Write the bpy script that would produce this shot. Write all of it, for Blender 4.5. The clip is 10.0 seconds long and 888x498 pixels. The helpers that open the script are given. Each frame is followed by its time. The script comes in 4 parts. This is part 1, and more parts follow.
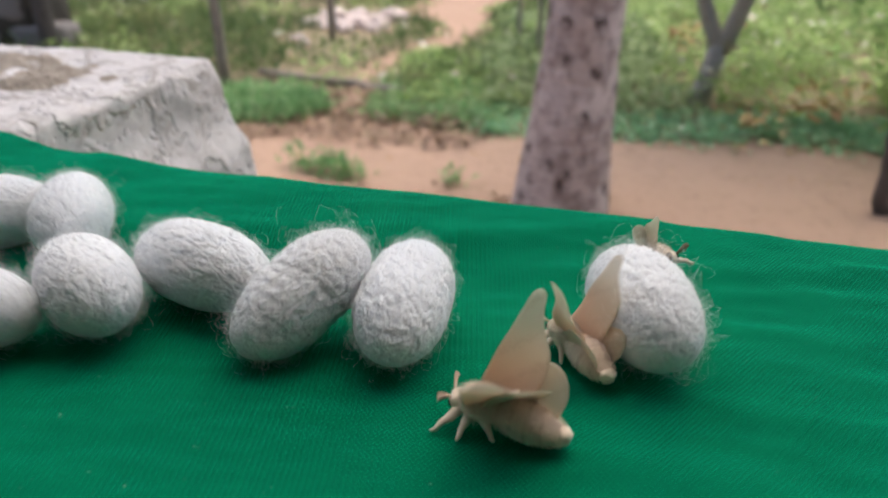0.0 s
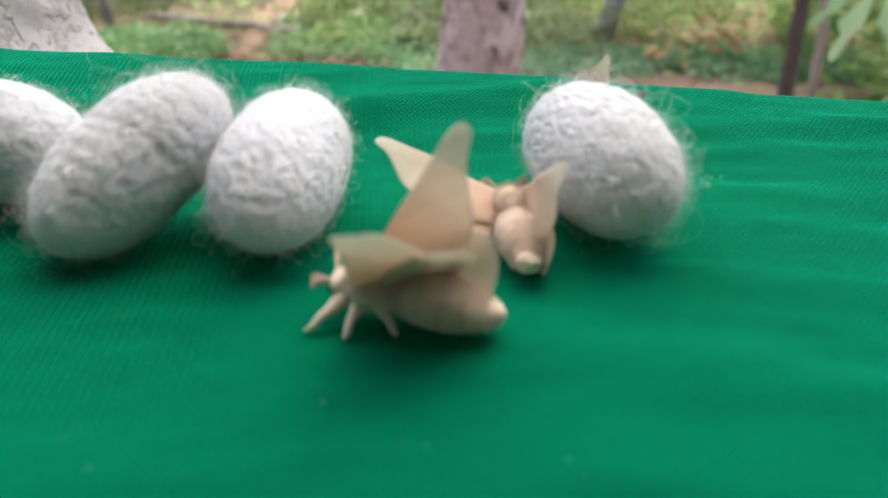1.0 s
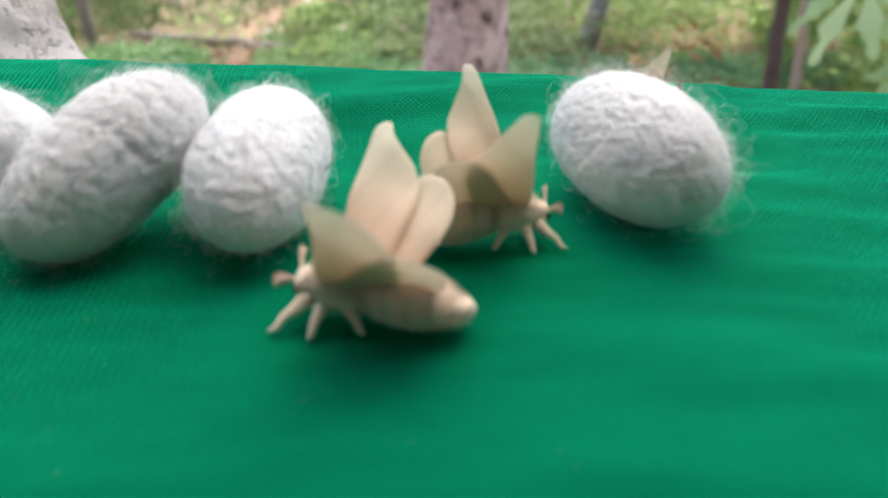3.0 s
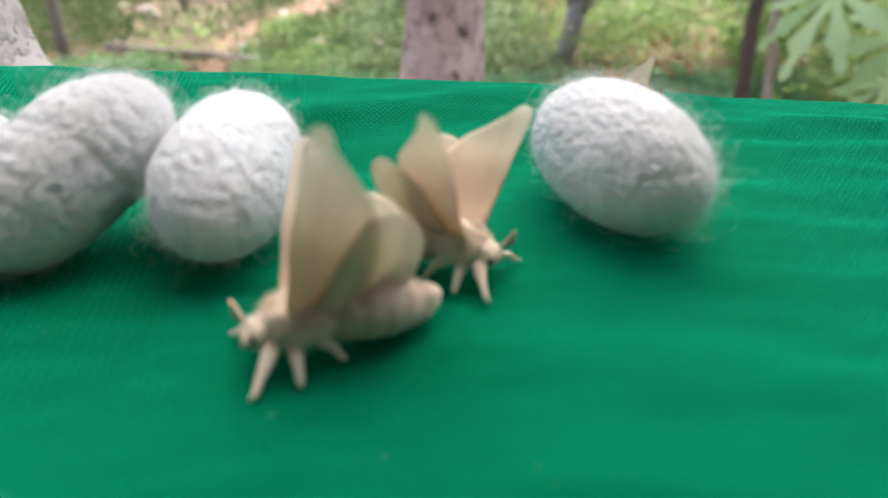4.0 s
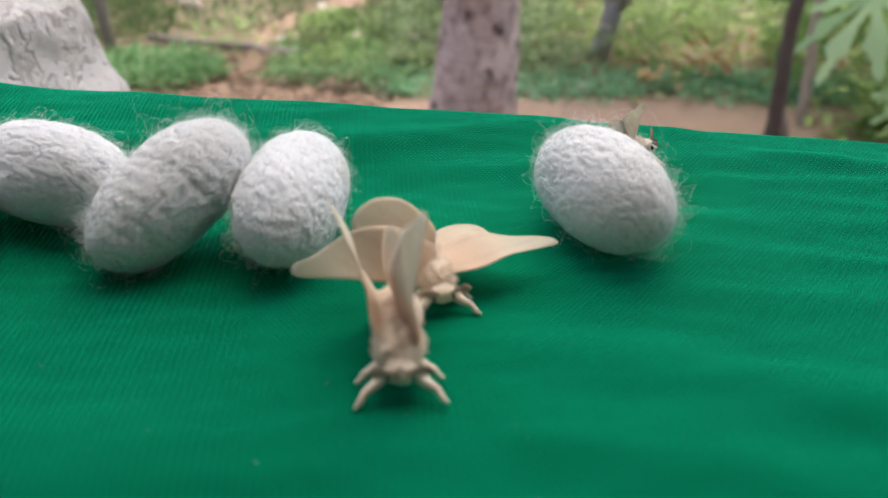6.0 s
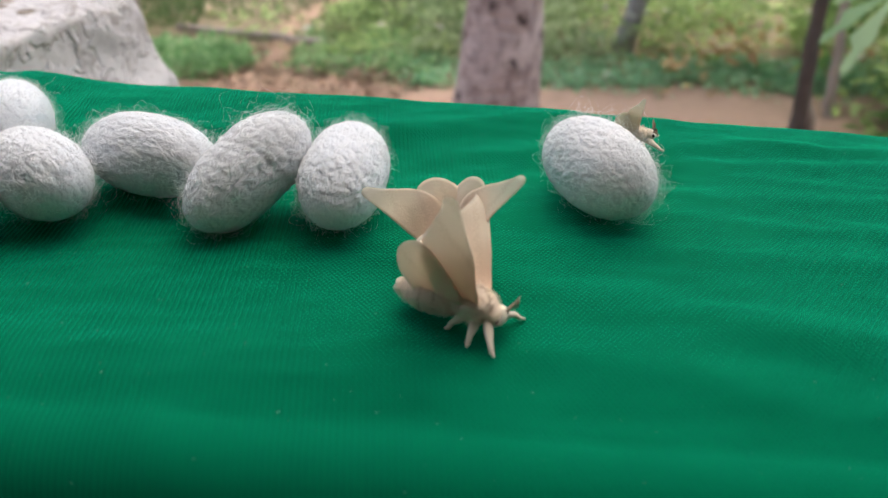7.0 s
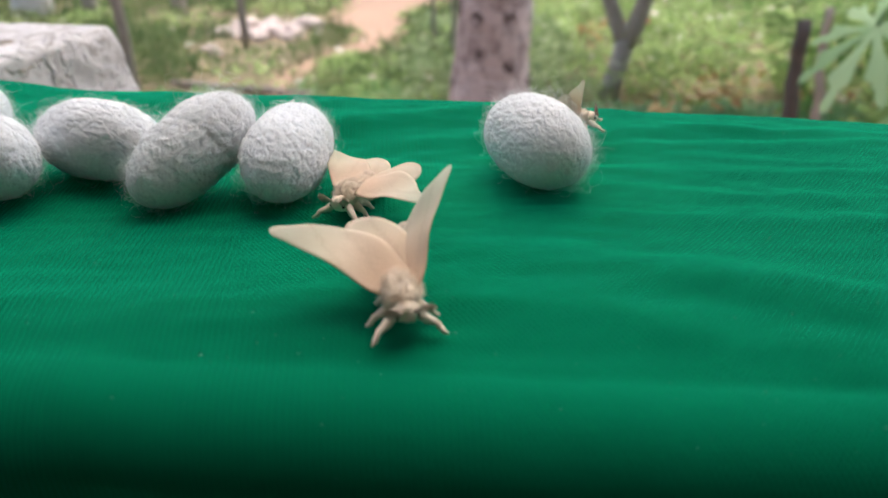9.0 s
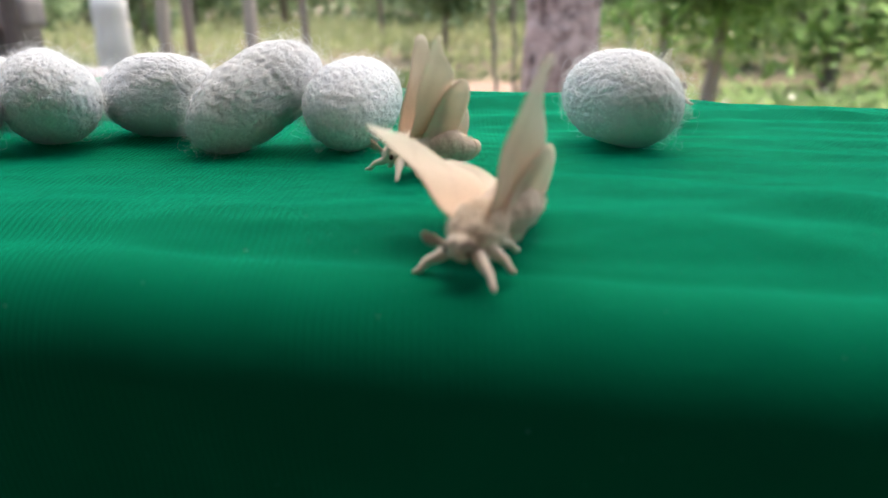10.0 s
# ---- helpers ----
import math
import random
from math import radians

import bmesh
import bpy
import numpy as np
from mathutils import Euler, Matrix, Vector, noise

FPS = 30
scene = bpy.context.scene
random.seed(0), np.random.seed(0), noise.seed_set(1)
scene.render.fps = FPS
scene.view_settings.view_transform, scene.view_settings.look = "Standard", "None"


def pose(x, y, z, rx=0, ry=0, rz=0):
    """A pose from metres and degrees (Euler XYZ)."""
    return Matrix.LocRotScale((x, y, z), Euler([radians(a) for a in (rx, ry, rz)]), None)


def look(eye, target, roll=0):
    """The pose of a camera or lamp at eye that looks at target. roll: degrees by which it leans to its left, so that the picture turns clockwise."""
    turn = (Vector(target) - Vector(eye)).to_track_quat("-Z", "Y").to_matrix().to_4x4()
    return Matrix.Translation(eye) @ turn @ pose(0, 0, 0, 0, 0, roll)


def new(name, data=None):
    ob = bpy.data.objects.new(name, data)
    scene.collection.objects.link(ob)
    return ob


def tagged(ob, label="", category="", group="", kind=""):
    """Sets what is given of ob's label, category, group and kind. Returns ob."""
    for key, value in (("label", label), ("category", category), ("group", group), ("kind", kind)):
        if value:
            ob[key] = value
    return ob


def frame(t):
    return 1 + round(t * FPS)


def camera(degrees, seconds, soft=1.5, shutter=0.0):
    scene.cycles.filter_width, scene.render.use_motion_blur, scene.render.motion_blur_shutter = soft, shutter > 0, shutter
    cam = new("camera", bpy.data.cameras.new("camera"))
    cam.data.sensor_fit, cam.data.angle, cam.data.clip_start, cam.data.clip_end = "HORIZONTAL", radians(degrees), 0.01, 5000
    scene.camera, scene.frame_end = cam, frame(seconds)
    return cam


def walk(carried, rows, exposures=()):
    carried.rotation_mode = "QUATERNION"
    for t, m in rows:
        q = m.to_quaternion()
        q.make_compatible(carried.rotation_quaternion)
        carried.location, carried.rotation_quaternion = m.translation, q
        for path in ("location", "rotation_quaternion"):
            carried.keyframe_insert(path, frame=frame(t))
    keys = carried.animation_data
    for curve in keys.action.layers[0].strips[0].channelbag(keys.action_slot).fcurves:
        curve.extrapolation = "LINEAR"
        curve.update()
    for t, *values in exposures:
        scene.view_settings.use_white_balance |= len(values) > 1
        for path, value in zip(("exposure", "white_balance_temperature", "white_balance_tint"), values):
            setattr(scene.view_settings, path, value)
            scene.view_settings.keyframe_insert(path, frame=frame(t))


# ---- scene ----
cam = camera(63.86, 10.0, soft=1.3, shutter=0.22)
cam.data.dof.use_dof = True
cam.data.dof.focus_distance = 0.162
cam.data.dof.aperture_fstop = 16
PATH = [
    (0.0, pose(0.02334, -0.11893, 0.08446, 62.68, 0.30, 6.04)),
    (0.1, pose(0.01864, -0.10764, 0.07661, 61.03, -0.37, 4.82)),
    (0.2, pose(0.01697, -0.09680, 0.07050, 59.87, -0.16, 3.64)),
    (0.5, pose(0.01843, -0.09703, 0.06672, 60.35, -1.92, 1.31)),
    (0.7, pose(0.01945, -0.10048, 0.06394, 58.57, -1.37, 0.63)),
    (1.0, pose(0.02351, -0.09365, 0.05384, 58.49, -0.24, -1.33)),
    (1.5, pose(0.02388, -0.09377, 0.05204, 59.25, 0.16, -1.54)),
    (2.0, pose(0.02288, -0.09129, 0.05016, 59.21, -0.06, -1.90)),
    (3.5, pose(0.02477, -0.09358, 0.05071, 60.00, 0.75, -3.28)),
    (4.0, pose(0.02470, -0.09095, 0.04869, 60.56, -0.31, -4.41)),
    (4.5, pose(0.02449, -0.09444, 0.05075, 59.80, 0.56, -2.83)),
    (5.0, pose(0.02429, -0.09348, 0.04908, 59.91, 0.22, -2.71)),
    (5.5, pose(0.02309, -0.09588, 0.04840, 59.47, -0.07, -1.37)),
    (5.7, pose(0.02486, -0.10105, 0.05403, 60.05, -0.60, -1.95)),
    (6.8, pose(0.02605, -0.13935, 0.07675, 59.52, 0.17, 0.39)),
    (7.0, pose(0.02495, -0.14118, 0.07565, 59.20, 0.06, 0.29)),
    (7.5, pose(0.02625, -0.14262, 0.07478, 59.23, -0.19, -0.21)),
    (8.0, pose(0.02985, -0.14536, 0.07548, 59.04, 0.19, -0.21)),
    (8.5, pose(0.02930, -0.15610, 0.07798, 59.17, 0.43, 0.32)),
    (9.0, pose(0.03682, -0.15148, 0.06129, 63.27, 0.85, -0.53)),
    (9.2, pose(0.04062, -0.14626, 0.04527, 64.54, 0.98, -0.19)),
    (9.3, pose(0.04305, -0.14263, 0.03679, 66.92, 0.54, 1.11)),
    (9.5, pose(0.03873, -0.13793, 0.02817, 71.95, -0.13, 1.51)),
    (9.7, pose(0.03048, -0.14202, 0.02952, 71.62, 0.12, 3.59)),
    (10.0, pose(0.03320, -0.14951, 0.02837, 71.15, 0.48, 4.35)),
]
walk(cam, PATH, exposures=[(0.0, 0.52), (0.5, 0.74), (1.0, 0.98), (1.5, 1.10), (4.0, 1.08), (4.5, 0.80), (5.5, 0.74), (8.5, 0.75), (9.0, 0.82), (9.5, 1.08), (10.0, 1.15)])

# ---- world, sun, exposure ----
world = bpy.data.worlds.new("overcast_sky")
scene.world = world
world.use_nodes = True
wn, wl = world.node_tree.nodes, world.node_tree.links
sky = wn.new("ShaderNodeTexSky")
sky.sky_type = "NISHITA"
sky.sun_disc = False
sky.sun_elevation = radians(65)
sky.sun_rotation = radians(14)
sky.air_density, sky.dust_density, sky.ozone_density = 1.0, 6.0, 1.0
wn["Background"].inputs["Strength"].default_value = 0.20
wl.new(sky.outputs[0], wn["Background"].inputs["Color"])
sun = new("sun", bpy.data.lights.new("sun", "SUN"))
sun.data.energy, sun.data.angle, sun.data.color = 0.95, radians(80), (1.0, 0.97, 0.92)
sun.matrix_world = look((0.45, 1.05, 3.0), (0, 0, 0))

C = 0.01  # one centimetre
rng = np.random.default_rng(7)


# ---- materials ----
class Mat:
    """A small builder for node materials in object space."""

    def __init__(self, name):
        self.m = bpy.data.materials.new(name)
        self.m.use_nodes = True
        self.n, self.l = self.m.node_tree.nodes, self.m.node_tree.links
        self.b = self.n["Principled BSDF"]
        self.co = self.n.new("ShaderNodeTexCoord").outputs["Object"]

    def put(self, what, value):
        if isinstance(value, (int, float)) or isinstance(value, tuple):
            self.b.inputs[what].default_value = (*value, 1) if isinstance(value, tuple) else value
        else:
            self.l.new(value, self.b.inputs[what])
        return self

    def noise(self, scale, detail=4, rough=0.55, stretch=None, distort=0.0):
        t = self.n.new("ShaderNodeTexNoise")
        t.inputs["Scale"].default_value, t.inputs["Detail"].default_value = scale, detail
        t.inputs["Roughness"].default_value, t.inputs["Distortion"].default_value = rough, distort
        self.l.new(self.mapped(stretch), t.inputs["Vector"])
        return t.outputs["Fac"]

    def mapped(self, stretch=None, turn=0):
        if stretch is None and not turn:
            return self.co
        mp = self.n.new("ShaderNodeMapping")
        if stretch:
            mp.inputs["Scale"].default_value = stretch
        mp.inputs["Rotation"].default_value[2] = radians(turn)
        self.l.new(self.co, mp.inputs["Vector"])
        return mp.outputs[0]

    def wave(self, scale, turn=0, distort=0.0, along="X", dscale=1.0):
        t = self.n.new("ShaderNodeTexWave")
        t.bands_direction = along
        t.inputs["Scale"].default_value, t.inputs["Distortion"].default_value = scale, distort
        t.inputs["Detail Scale"].default_value = dscale
        self.l.new(self.mapped(None, turn), t.inputs["Vector"])
        return t.outputs["Fac"]

    def cells(self, scale, feature="F1", stretch=None, out="Distance"):
        t = self.n.new("ShaderNodeTexVoronoi")
        t.feature = feature
        t.inputs["Scale"].default_value = scale
        self.l.new(self.mapped(stretch), t.inputs["Vector"])
        return t.outputs[out]

    def ramp(self, fac, *stops):
        r = self.n.new("ShaderNodeValToRGB")
        while len(r.color_ramp.elements) < len(stops):
            r.color_ramp.elements.new(0.5)
        for el, (p, c) in zip(r.color_ramp.elements, stops):
            el.position = p
            el.color = (*c, 1) if isinstance(c, tuple) else (c, c, c, 1)
        self.l.new(fac, r.inputs[0])
        return r.outputs[0]

    def mix(self, fac, a, b, how="MIX"):
        x = self.n.new("ShaderNodeMix")
        x.data_type, x.blend_type = "RGBA", how
        for s, v in ((x.inputs[0], fac), (x.inputs[6], a), (x.inputs[7], b)):
            if isinstance(v, tuple):
                s.default_value = (*v, 1)
            elif isinstance(v, (int, float)):
                s.default_value = v
            else:
                self.l.new(v, s)
        return x.outputs[2]

    def math(self, how, a, b=0.0):
        x = self.n.new("ShaderNodeMath")
        x.operation = how
        for s, v in ((x.inputs[0], a), (x.inputs[1], b)):
            if isinstance(v, (int, float)):
                s.default_value = v
            else:
                self.l.new(v, s)
        return x.outputs[0]

    def random(self, island=False):
        if island:
            return self.n.new("ShaderNodeNewGeometry").outputs["Random Per Island"]
        return self.n.new("ShaderNodeObjectInfo").outputs["Random"]

    def bump(self, *layers):
        last = None
        for height, strength, distance in layers:
            k = self.n.new("ShaderNodeBump")
            k.inputs["Strength"].default_value, k.inputs["Distance"].default_value = strength, distance
            self.l.new(height, k.inputs["Height"])
            if last:
                self.l.new(last, k.inputs["Normal"])
            last = k.outputs[0]
        self.l.new(last, self.b.inputs["Normal"])
        return self

    def translucent(self, share, colour):
        t = self.n.new("ShaderNodeBsdfTranslucent")
        if isinstance(colour, tuple):
            t.inputs[0].default_value = (*colour, 1)
        else:
            self.l.new(colour, t.inputs[0])
        x = self.n.new("ShaderNodeMixShader")
        x.inputs[0].default_value = share
        self.l.new(self.b.outputs[0], x.inputs[1])
        self.l.new(t.outputs[0], x.inputs[2])
        self.l.new(x.outputs[0], self.n["Material Output"].inputs[0])
        return self


def cloth_material():
    k = Mat("green_net_cloth")
    weave = k.math("MULTIPLY", k.wave(390, 42, 0.9, dscale=40), k.wave(390, -37, 0.9, dscale=40))
    rib = k.wave(285, -4, 1.0, dscale=25)
    pull = k.ramp(k.noise(13, 3), (0.44, 0.0), (0.60, 1.0))
    side = k.n.new("ShaderNodeSeparateXYZ")
    k.l.new(k.co, side.inputs[0])
    left = k.ramp(k.math("ADD", k.math("MULTIPLY", side.outputs[0], 6.0), k.noise(20, 2)), (0.42, 1.0), (0.72, 0.0))
    slack = k.ramp(k.math("ADD", k.math("MULTIPLY", side.outputs[1], 8.0), 0.7), (0.18, 0.34), (0.56, 1.1))
    rib = k.math("MULTIPLY", k.math("MULTIPLY", rib, slack), k.math("MULTIPLY", left, k.ramp(k.noise(18, 3), (0.36, 0.25), (0.56, 1.0))))
    net = k.math("MULTIPLY", k.math("POWER", weave, 1.3), k.math("ADD", k.math("MULTIPLY", pull, 0.85), 0.15))
    net = k.math("MULTIPLY", k.math("MULTIPLY", net, slack), k.math("SUBTRACT", 1.0, k.math("MULTIPLY", left, 0.85)))
    tone = k.mix(k.noise(30, 3), (0.0, 0.132, 0.062), (0.0, 0.178, 0.084))
    tone = k.mix(k.math("MULTIPLY", net, 0.66), tone, (0.0, 0.05, 0.025))
    tone = k.mix(k.math("MULTIPLY", rib, 0.54), tone, (0.0, 0.06, 0.03))
    tone = k.mix(k.ramp(k.noise(900, 2), (0.74, 0.0), (0.80, 0.5)), tone, (0.25, 0.45, 0.36))
    k.put("Base Color", tone).put("Roughness", 0.9).put("Specular IOR Level", 0.03)
    k.put("Sheen Weight", 1.0).put("Sheen Roughness", 0.32).put("Sheen Tint", (0.0, 0.88, 0.46))
    k.bump((net, 0.65, 0.0004), (rib, 0.55, 0.0005), (k.noise(420, 3), 0.25, 0.0004))
    return k.m


def silk_material():
    k = Mat("cocoon_silk")
    big, fine = k.noise(110, 3), k.noise(1500, 4, 0.7)
    tone = k.mix(big, (0.735, 0.775, 0.82), (0.70, 0.735, 0.775))
    tone = k.mix(k.ramp(k.noise(70, 2), (0.58, 0.0), (0.80, 0.4)), tone, (0.76, 0.69, 0.63))
    tone = k.mix(k.math("MULTIPLY", k.random(), 0.3), tone, (0.76, 0.735, 0.69))
    tone = k.mix(k.ramp(k.noise(640, 2), (0.72, 0.0), (0.78, 0.35)), tone, (0.55, 0.46, 0.40))
    k.put("Base Color", tone).put("Roughness", 0.85).put("Specular IOR Level", 0.15).put("Sheen Weight", 0.25)
    k.put("Subsurface Weight", 0.55).put("Subsurface Scale", 0.0035)
    k.b.inputs["Subsurface Radius"].default_value = (1.0, 0.97, 0.93)
    crease = k.noise(560, 5, 0.6, stretch=(0.55, 1, 1), distort=1.4)
    web = k.ramp(k.cells(330, "DISTANCE_TO_EDGE", stretch=(0.5, 1, 1)), (0.0, 0.0), (0.22, 1.0))
    k.bump((crease, 0.85, 0.0010), (web, 0.35, 0.0004), (fine, 0.7, 0.0003))
    return k.m


def plain(name, colour, second, scale, rough=0.7, bump=0.3, depth=0.001, **more):
    k = Mat(name)
    k.put("Base Color", k.mix(k.noise(scale, 5), colour, second)).put("Roughness", rough)
    for key, value in more.items():
        k.put(key.replace("_", " "), value)
    if bump:
        k.bump((k.noise(scale * 3, 4), bump, depth))
    return k.m


def wing_material(name, reach=1.0):
    k = Mat(name)
    tone = k.mix(k.noise(160, 3), (0.89, 0.83, 0.70), (0.81, 0.71, 0.56))
    dist = k.n.new("ShaderNodeVectorMath")
    dist.operation = "LENGTH"
    k.l.new(k.co, dist.inputs[0])
    tone = k.mix(k.ramp(dist.outputs["Value"], (0.004 * reach, 0.0), (0.018 * reach, 1.0)), (0.74, 0.54, 0.38), tone)
    vein = k.ramp(k.wave(62, 12, 2.5, "X", 40), (0.0, 0.35), (0.12, 0.0))
    tone = k.mix(k.math("MULTIPLY", vein, 0.6), tone, (0.50, 0.36, 0.24))
    k.put("Base Color", tone).put("Roughness", 0.75).put("Sheen Weight", 0.2)
    k.bump((k.wave(62, 12, 2.5, "X", 40), 0.25, 0.0003), (k.noise(2500, 2), 0.3, 0.0001))
    k.translucent(0.24, tone)
    clear, thin = k.n.new("ShaderNodeBsdfTransparent"), k.n.new("ShaderNodeMixShader")
    end = k.n["Material Output"].inputs[0]
    k.l.new(k.ramp(dist.outputs["Value"], (0.005 * reach, 0.03), (0.018 * reach, 0.44)), thin.inputs[0])
    k.l.new(end.links[0].from_socket, thin.inputs[1])
    k.l.new(clear.outputs[0], thin.inputs[2])
    k.l.new(thin.outputs[0], end)
    return k.m


def belly_material():
    k = Mat("moth_abdomen")
    tone = k.mix(k.noise(260, 5), (0.72, 0.59, 0.46), (0.57, 0.43, 0.33))
    bands = k.math("MULTIPLY", k.ramp(k.wave(118, 0, 1.0, "X", 200), (0.0, 1.0), (0.3, 0.0)), k.ramp(k.noise(300, 3), (0.38, 0.05), (0.62, 0.6)))
    tone = k.mix(bands, tone, (0.36, 0.23, 0.15))
    k.put("Base Color", tone).put("Roughness", 0.9).put("Sheen Weight", 0.3)
    k.bump((k.noise(900, 3), 0.7, 0.0005), (k.noise(2600, 2), 0.5, 0.0002))
    return k.m


def bark_material():
    k = Mat("palm_bark")
    rings = k.noise(9, 4, stretch=(1, 1, 5))
    tone = k.mix(k.noise(16, 6, 0.7), (0.58, 0.50, 0.485), (0.36, 0.30, 0.29))
    tone = k.mix(k.ramp(k.noise(6, 3), (0.5, 0.0), (0.68, 0.7)), tone, (0.74, 0.68, 0.67))
    tone = k.mix(k.ramp(k.noise(26, 5, 0.65, stretch=(1, 1, 0.7)), (0.46, 0.0), (0.62, 0.8)), tone, (0.22, 0.17, 0.16))
    spots = k.ramp(k.cells(16, stretch=(1, 1, 0.9)), (0.22, 1.0), (0.40, 0.0))
    spots = k.math("MULTIPLY", spots, k.ramp(k.noise(50, 4, 0.7), (0.40, 0.0), (0.56, 1.0)))
    spots = k.math("MULTIPLY", spots, k.ramp(k.noise(8, 2), (0.34, 0.0), (0.42, 1.0)))
    tone = k.mix(spots, tone, (0.045, 0.03, 0.028))
    k.put("Base Color", tone).put("Roughness", 0.92)
    k.bump((rings, 0.6, 0.02), (k.noise(60, 5), 0.5, 0.006), (spots, -0.5, 0.01))
    return k.m


def plaster_material():
    k = Mat("weathered_lime_plaster")
    tone = k.mix(k.noise(12, 6, 0.6), (0.60, 0.585, 0.59), (0.46, 0.435, 0.435))
    cracks = k.ramp(k.noise(34, 5, 0.62), (0.462, 0.0), (0.490, 1.0), (0.504, 1.0), (0.524, 0.0))
    cracks = k.math("MULTIPLY", cracks, k.ramp(k.noise(12, 3), (0.40, 0.0), (0.52, 1.0)))
    tone = k.mix(k.math("MULTIPLY", cracks, 0.75), tone, (0.22, 0.19, 0.17))
    tone = k.mix(k.ramp(k.noise(120, 4, 0.7, stretch=(1, 1, 1.4)), (0.585, 0.0), (0.65, 0.6)), tone, (0.28, 0.25, 0.22))
    k.put("Base Color", tone).put("Roughness", 0.9)
    flakes = k.ramp(k.noise(34, 4, 0.55), (0.42, 0.0), (0.46, 0.5), (0.56, 0.55), (0.60, 1.0))
    k.bump((flakes, 0.8, 0.005), (k.noise(26, 6, 0.6), 0.3, 0.004), (cracks, -0.3, 0.004), (k.noise(300, 3), 0.35, 0.001))
    return k.m


def soil_material(name, a, b, c):
    k = Mat(name)
    tone = k.mix(k.noise(2.5, 6, 0.6), a, b)
    tone = k.mix(k.ramp(k.noise(35, 4), (0.55, 0.0), (0.72, 0.6)), tone, c)
    k.put("Base Color", tone).put("Roughness", 0.95)
    k.bump((k.noise(9, 5), 0.5, 0.03), (k.noise(90, 4), 0.5, 0.006))
    return k.m


def leaf_material(name, dark, mid, light, share=0.42, patch=0.65):
    k = Mat(name)
    r = k.random(True)
    tone = k.ramp(r, (0.0, dark), (0.5, mid), (1.0, light))
    deep = tuple(c * 0.55 for c in dark)
    tone = k.mix(k.ramp(k.noise(2.6, 4, 0.65), (0.44, 0.0), (0.66, patch)), tone, deep)
    tone = k.mix(k.ramp(k.noise(1.1, 3), (0.52, 0.0), (0.70, 0.45 * patch)), tone, (0.50, 0.47, 0.25))
    k.put("Base Color", tone).put("Roughness", 0.6).put("Specular IOR Level", 0.25)
    k.translucent(share, tone)
    return k.m


CLOTH, SILK, WING, BARK, PLASTER = cloth_material(), silk_material(), wing_material("moth_wing"), bark_material(), plaster_material()
SHORTWING = wing_material("short_moth_wing", 0.45)
glow = Mat("loose_silk")
glow.put("Base Color", (0.93, 0.93, 0.93)).put("Roughness", 0.6).translucent(0.5, (0.93, 0.93, 0.93))
FLOSS = glow.m
FUR = plain("moth_fur", (0.85, 0.74, 0.60), (0.70, 0.56, 0.42), 420, 0.9, 0.6, 0.0006, Sheen_Weight=0.3)
BELLY = belly_material()
LIMB = plain("moth_limb", (0.84, 0.75, 0.63), (0.65, 0.52, 0.41), 500, 0.8, 0.4, 0.0003)
COMB = plain("moth_antenna", (0.27, 0.18, 0.12), (0.15, 0.09, 0.06), 500, 0.7, 0.3, 0.0002)
PALECOMB = plain("pale_moth_antenna", (0.62, 0.50, 0.40), (0.42, 0.31, 0.23), 500, 0.8, 0.3, 0.0002)
EYE = plain("moth_eye", (0.045, 0.012, 0.01), (0.02, 0.008, 0.008), 600, 0.25, 0)
CRUMB = plain("crumbled_lime", (0.60, 0.53, 0.46), (0.18, 0.14, 0.105), 150, 0.95, 1.0, 0.006)
DIRT = soil_material("red_dirt", (0.40, 0.262, 0.187), (0.33, 0.215, 0.152), (0.225, 0.145, 0.10))
EARTH = soil_material("weedy_earth", (0.25, 0.185, 0.12), (0.20, 0.175, 0.095), (0.29, 0.19, 0.13))
DARKWOOD = plain("dark_wet_wood", (0.13, 0.11, 0.10), (0.055, 0.047, 0.045), 30, 0.85, 0.6, 0.006)
GREYWOOD = plain("grey_wood", (0.33, 0.285, 0.25), (0.19, 0.16, 0.14), 24, 0.9, 0.6, 0.006)
PALEPOST = plain("pale_weathered_post", (0.50, 0.44, 0.38), (0.34, 0.28, 0.24), 20, 0.9, 0.5, 0.004)
LIMEWASH = plain("limewashed_post", (0.74, 0.72, 0.69), (0.60, 0.58, 0.55), 12, 0.9, 0.3, 0.003)
WEED = leaf_material("weed_leaf", (0.24, 0.36, 0.12), (0.38, 0.52, 0.20), (0.55, 0.66, 0.33), 0.6, 0.32)
DULLWEED = leaf_material("dull_weed_leaf", (0.20, 0.29, 0.13), (0.31, 0.41, 0.20), (0.47, 0.54, 0.33), 0.5, 0.4)
# high patch value puts the shadows among the blades into the colour
GRASS = leaf_material("dry_grass", (0.095, 0.165, 0.06), (0.155, 0.23, 0.09), (0.27, 0.32, 0.155), 0.42, 0.8)
BLUEWEED = leaf_material("ground_creeper", (0.20, 0.42, 0.22), (0.31, 0.55, 0.31), (0.48, 0.68, 0.42), 0.5, 0.15)
CREEPER = leaf_material("green_creeper", (0.13, 0.29, 0.10), (0.22, 0.41, 0.165), (0.42, 0.57, 0.31), 0.5, 0.3)
LICHENBARK = plain("lichen_grey_bark", (0.46, 0.42, 0.39), (0.25, 0.22, 0.20), 26, 0.9, 0.7, 0.008)
CROWN = leaf_material("tree_leaf", (0.22, 0.37, 0.12), (0.35, 0.54, 0.19), (0.52, 0.70, 0.30), 0.58)
# paler copy of the tree leaf: distance haze mixed into the colour
HAZECROWN = leaf_material("hazed_tree_leaf", (0.21, 0.32, 0.16), (0.36, 0.48, 0.26), (0.55, 0.66, 0.40), 0.5)
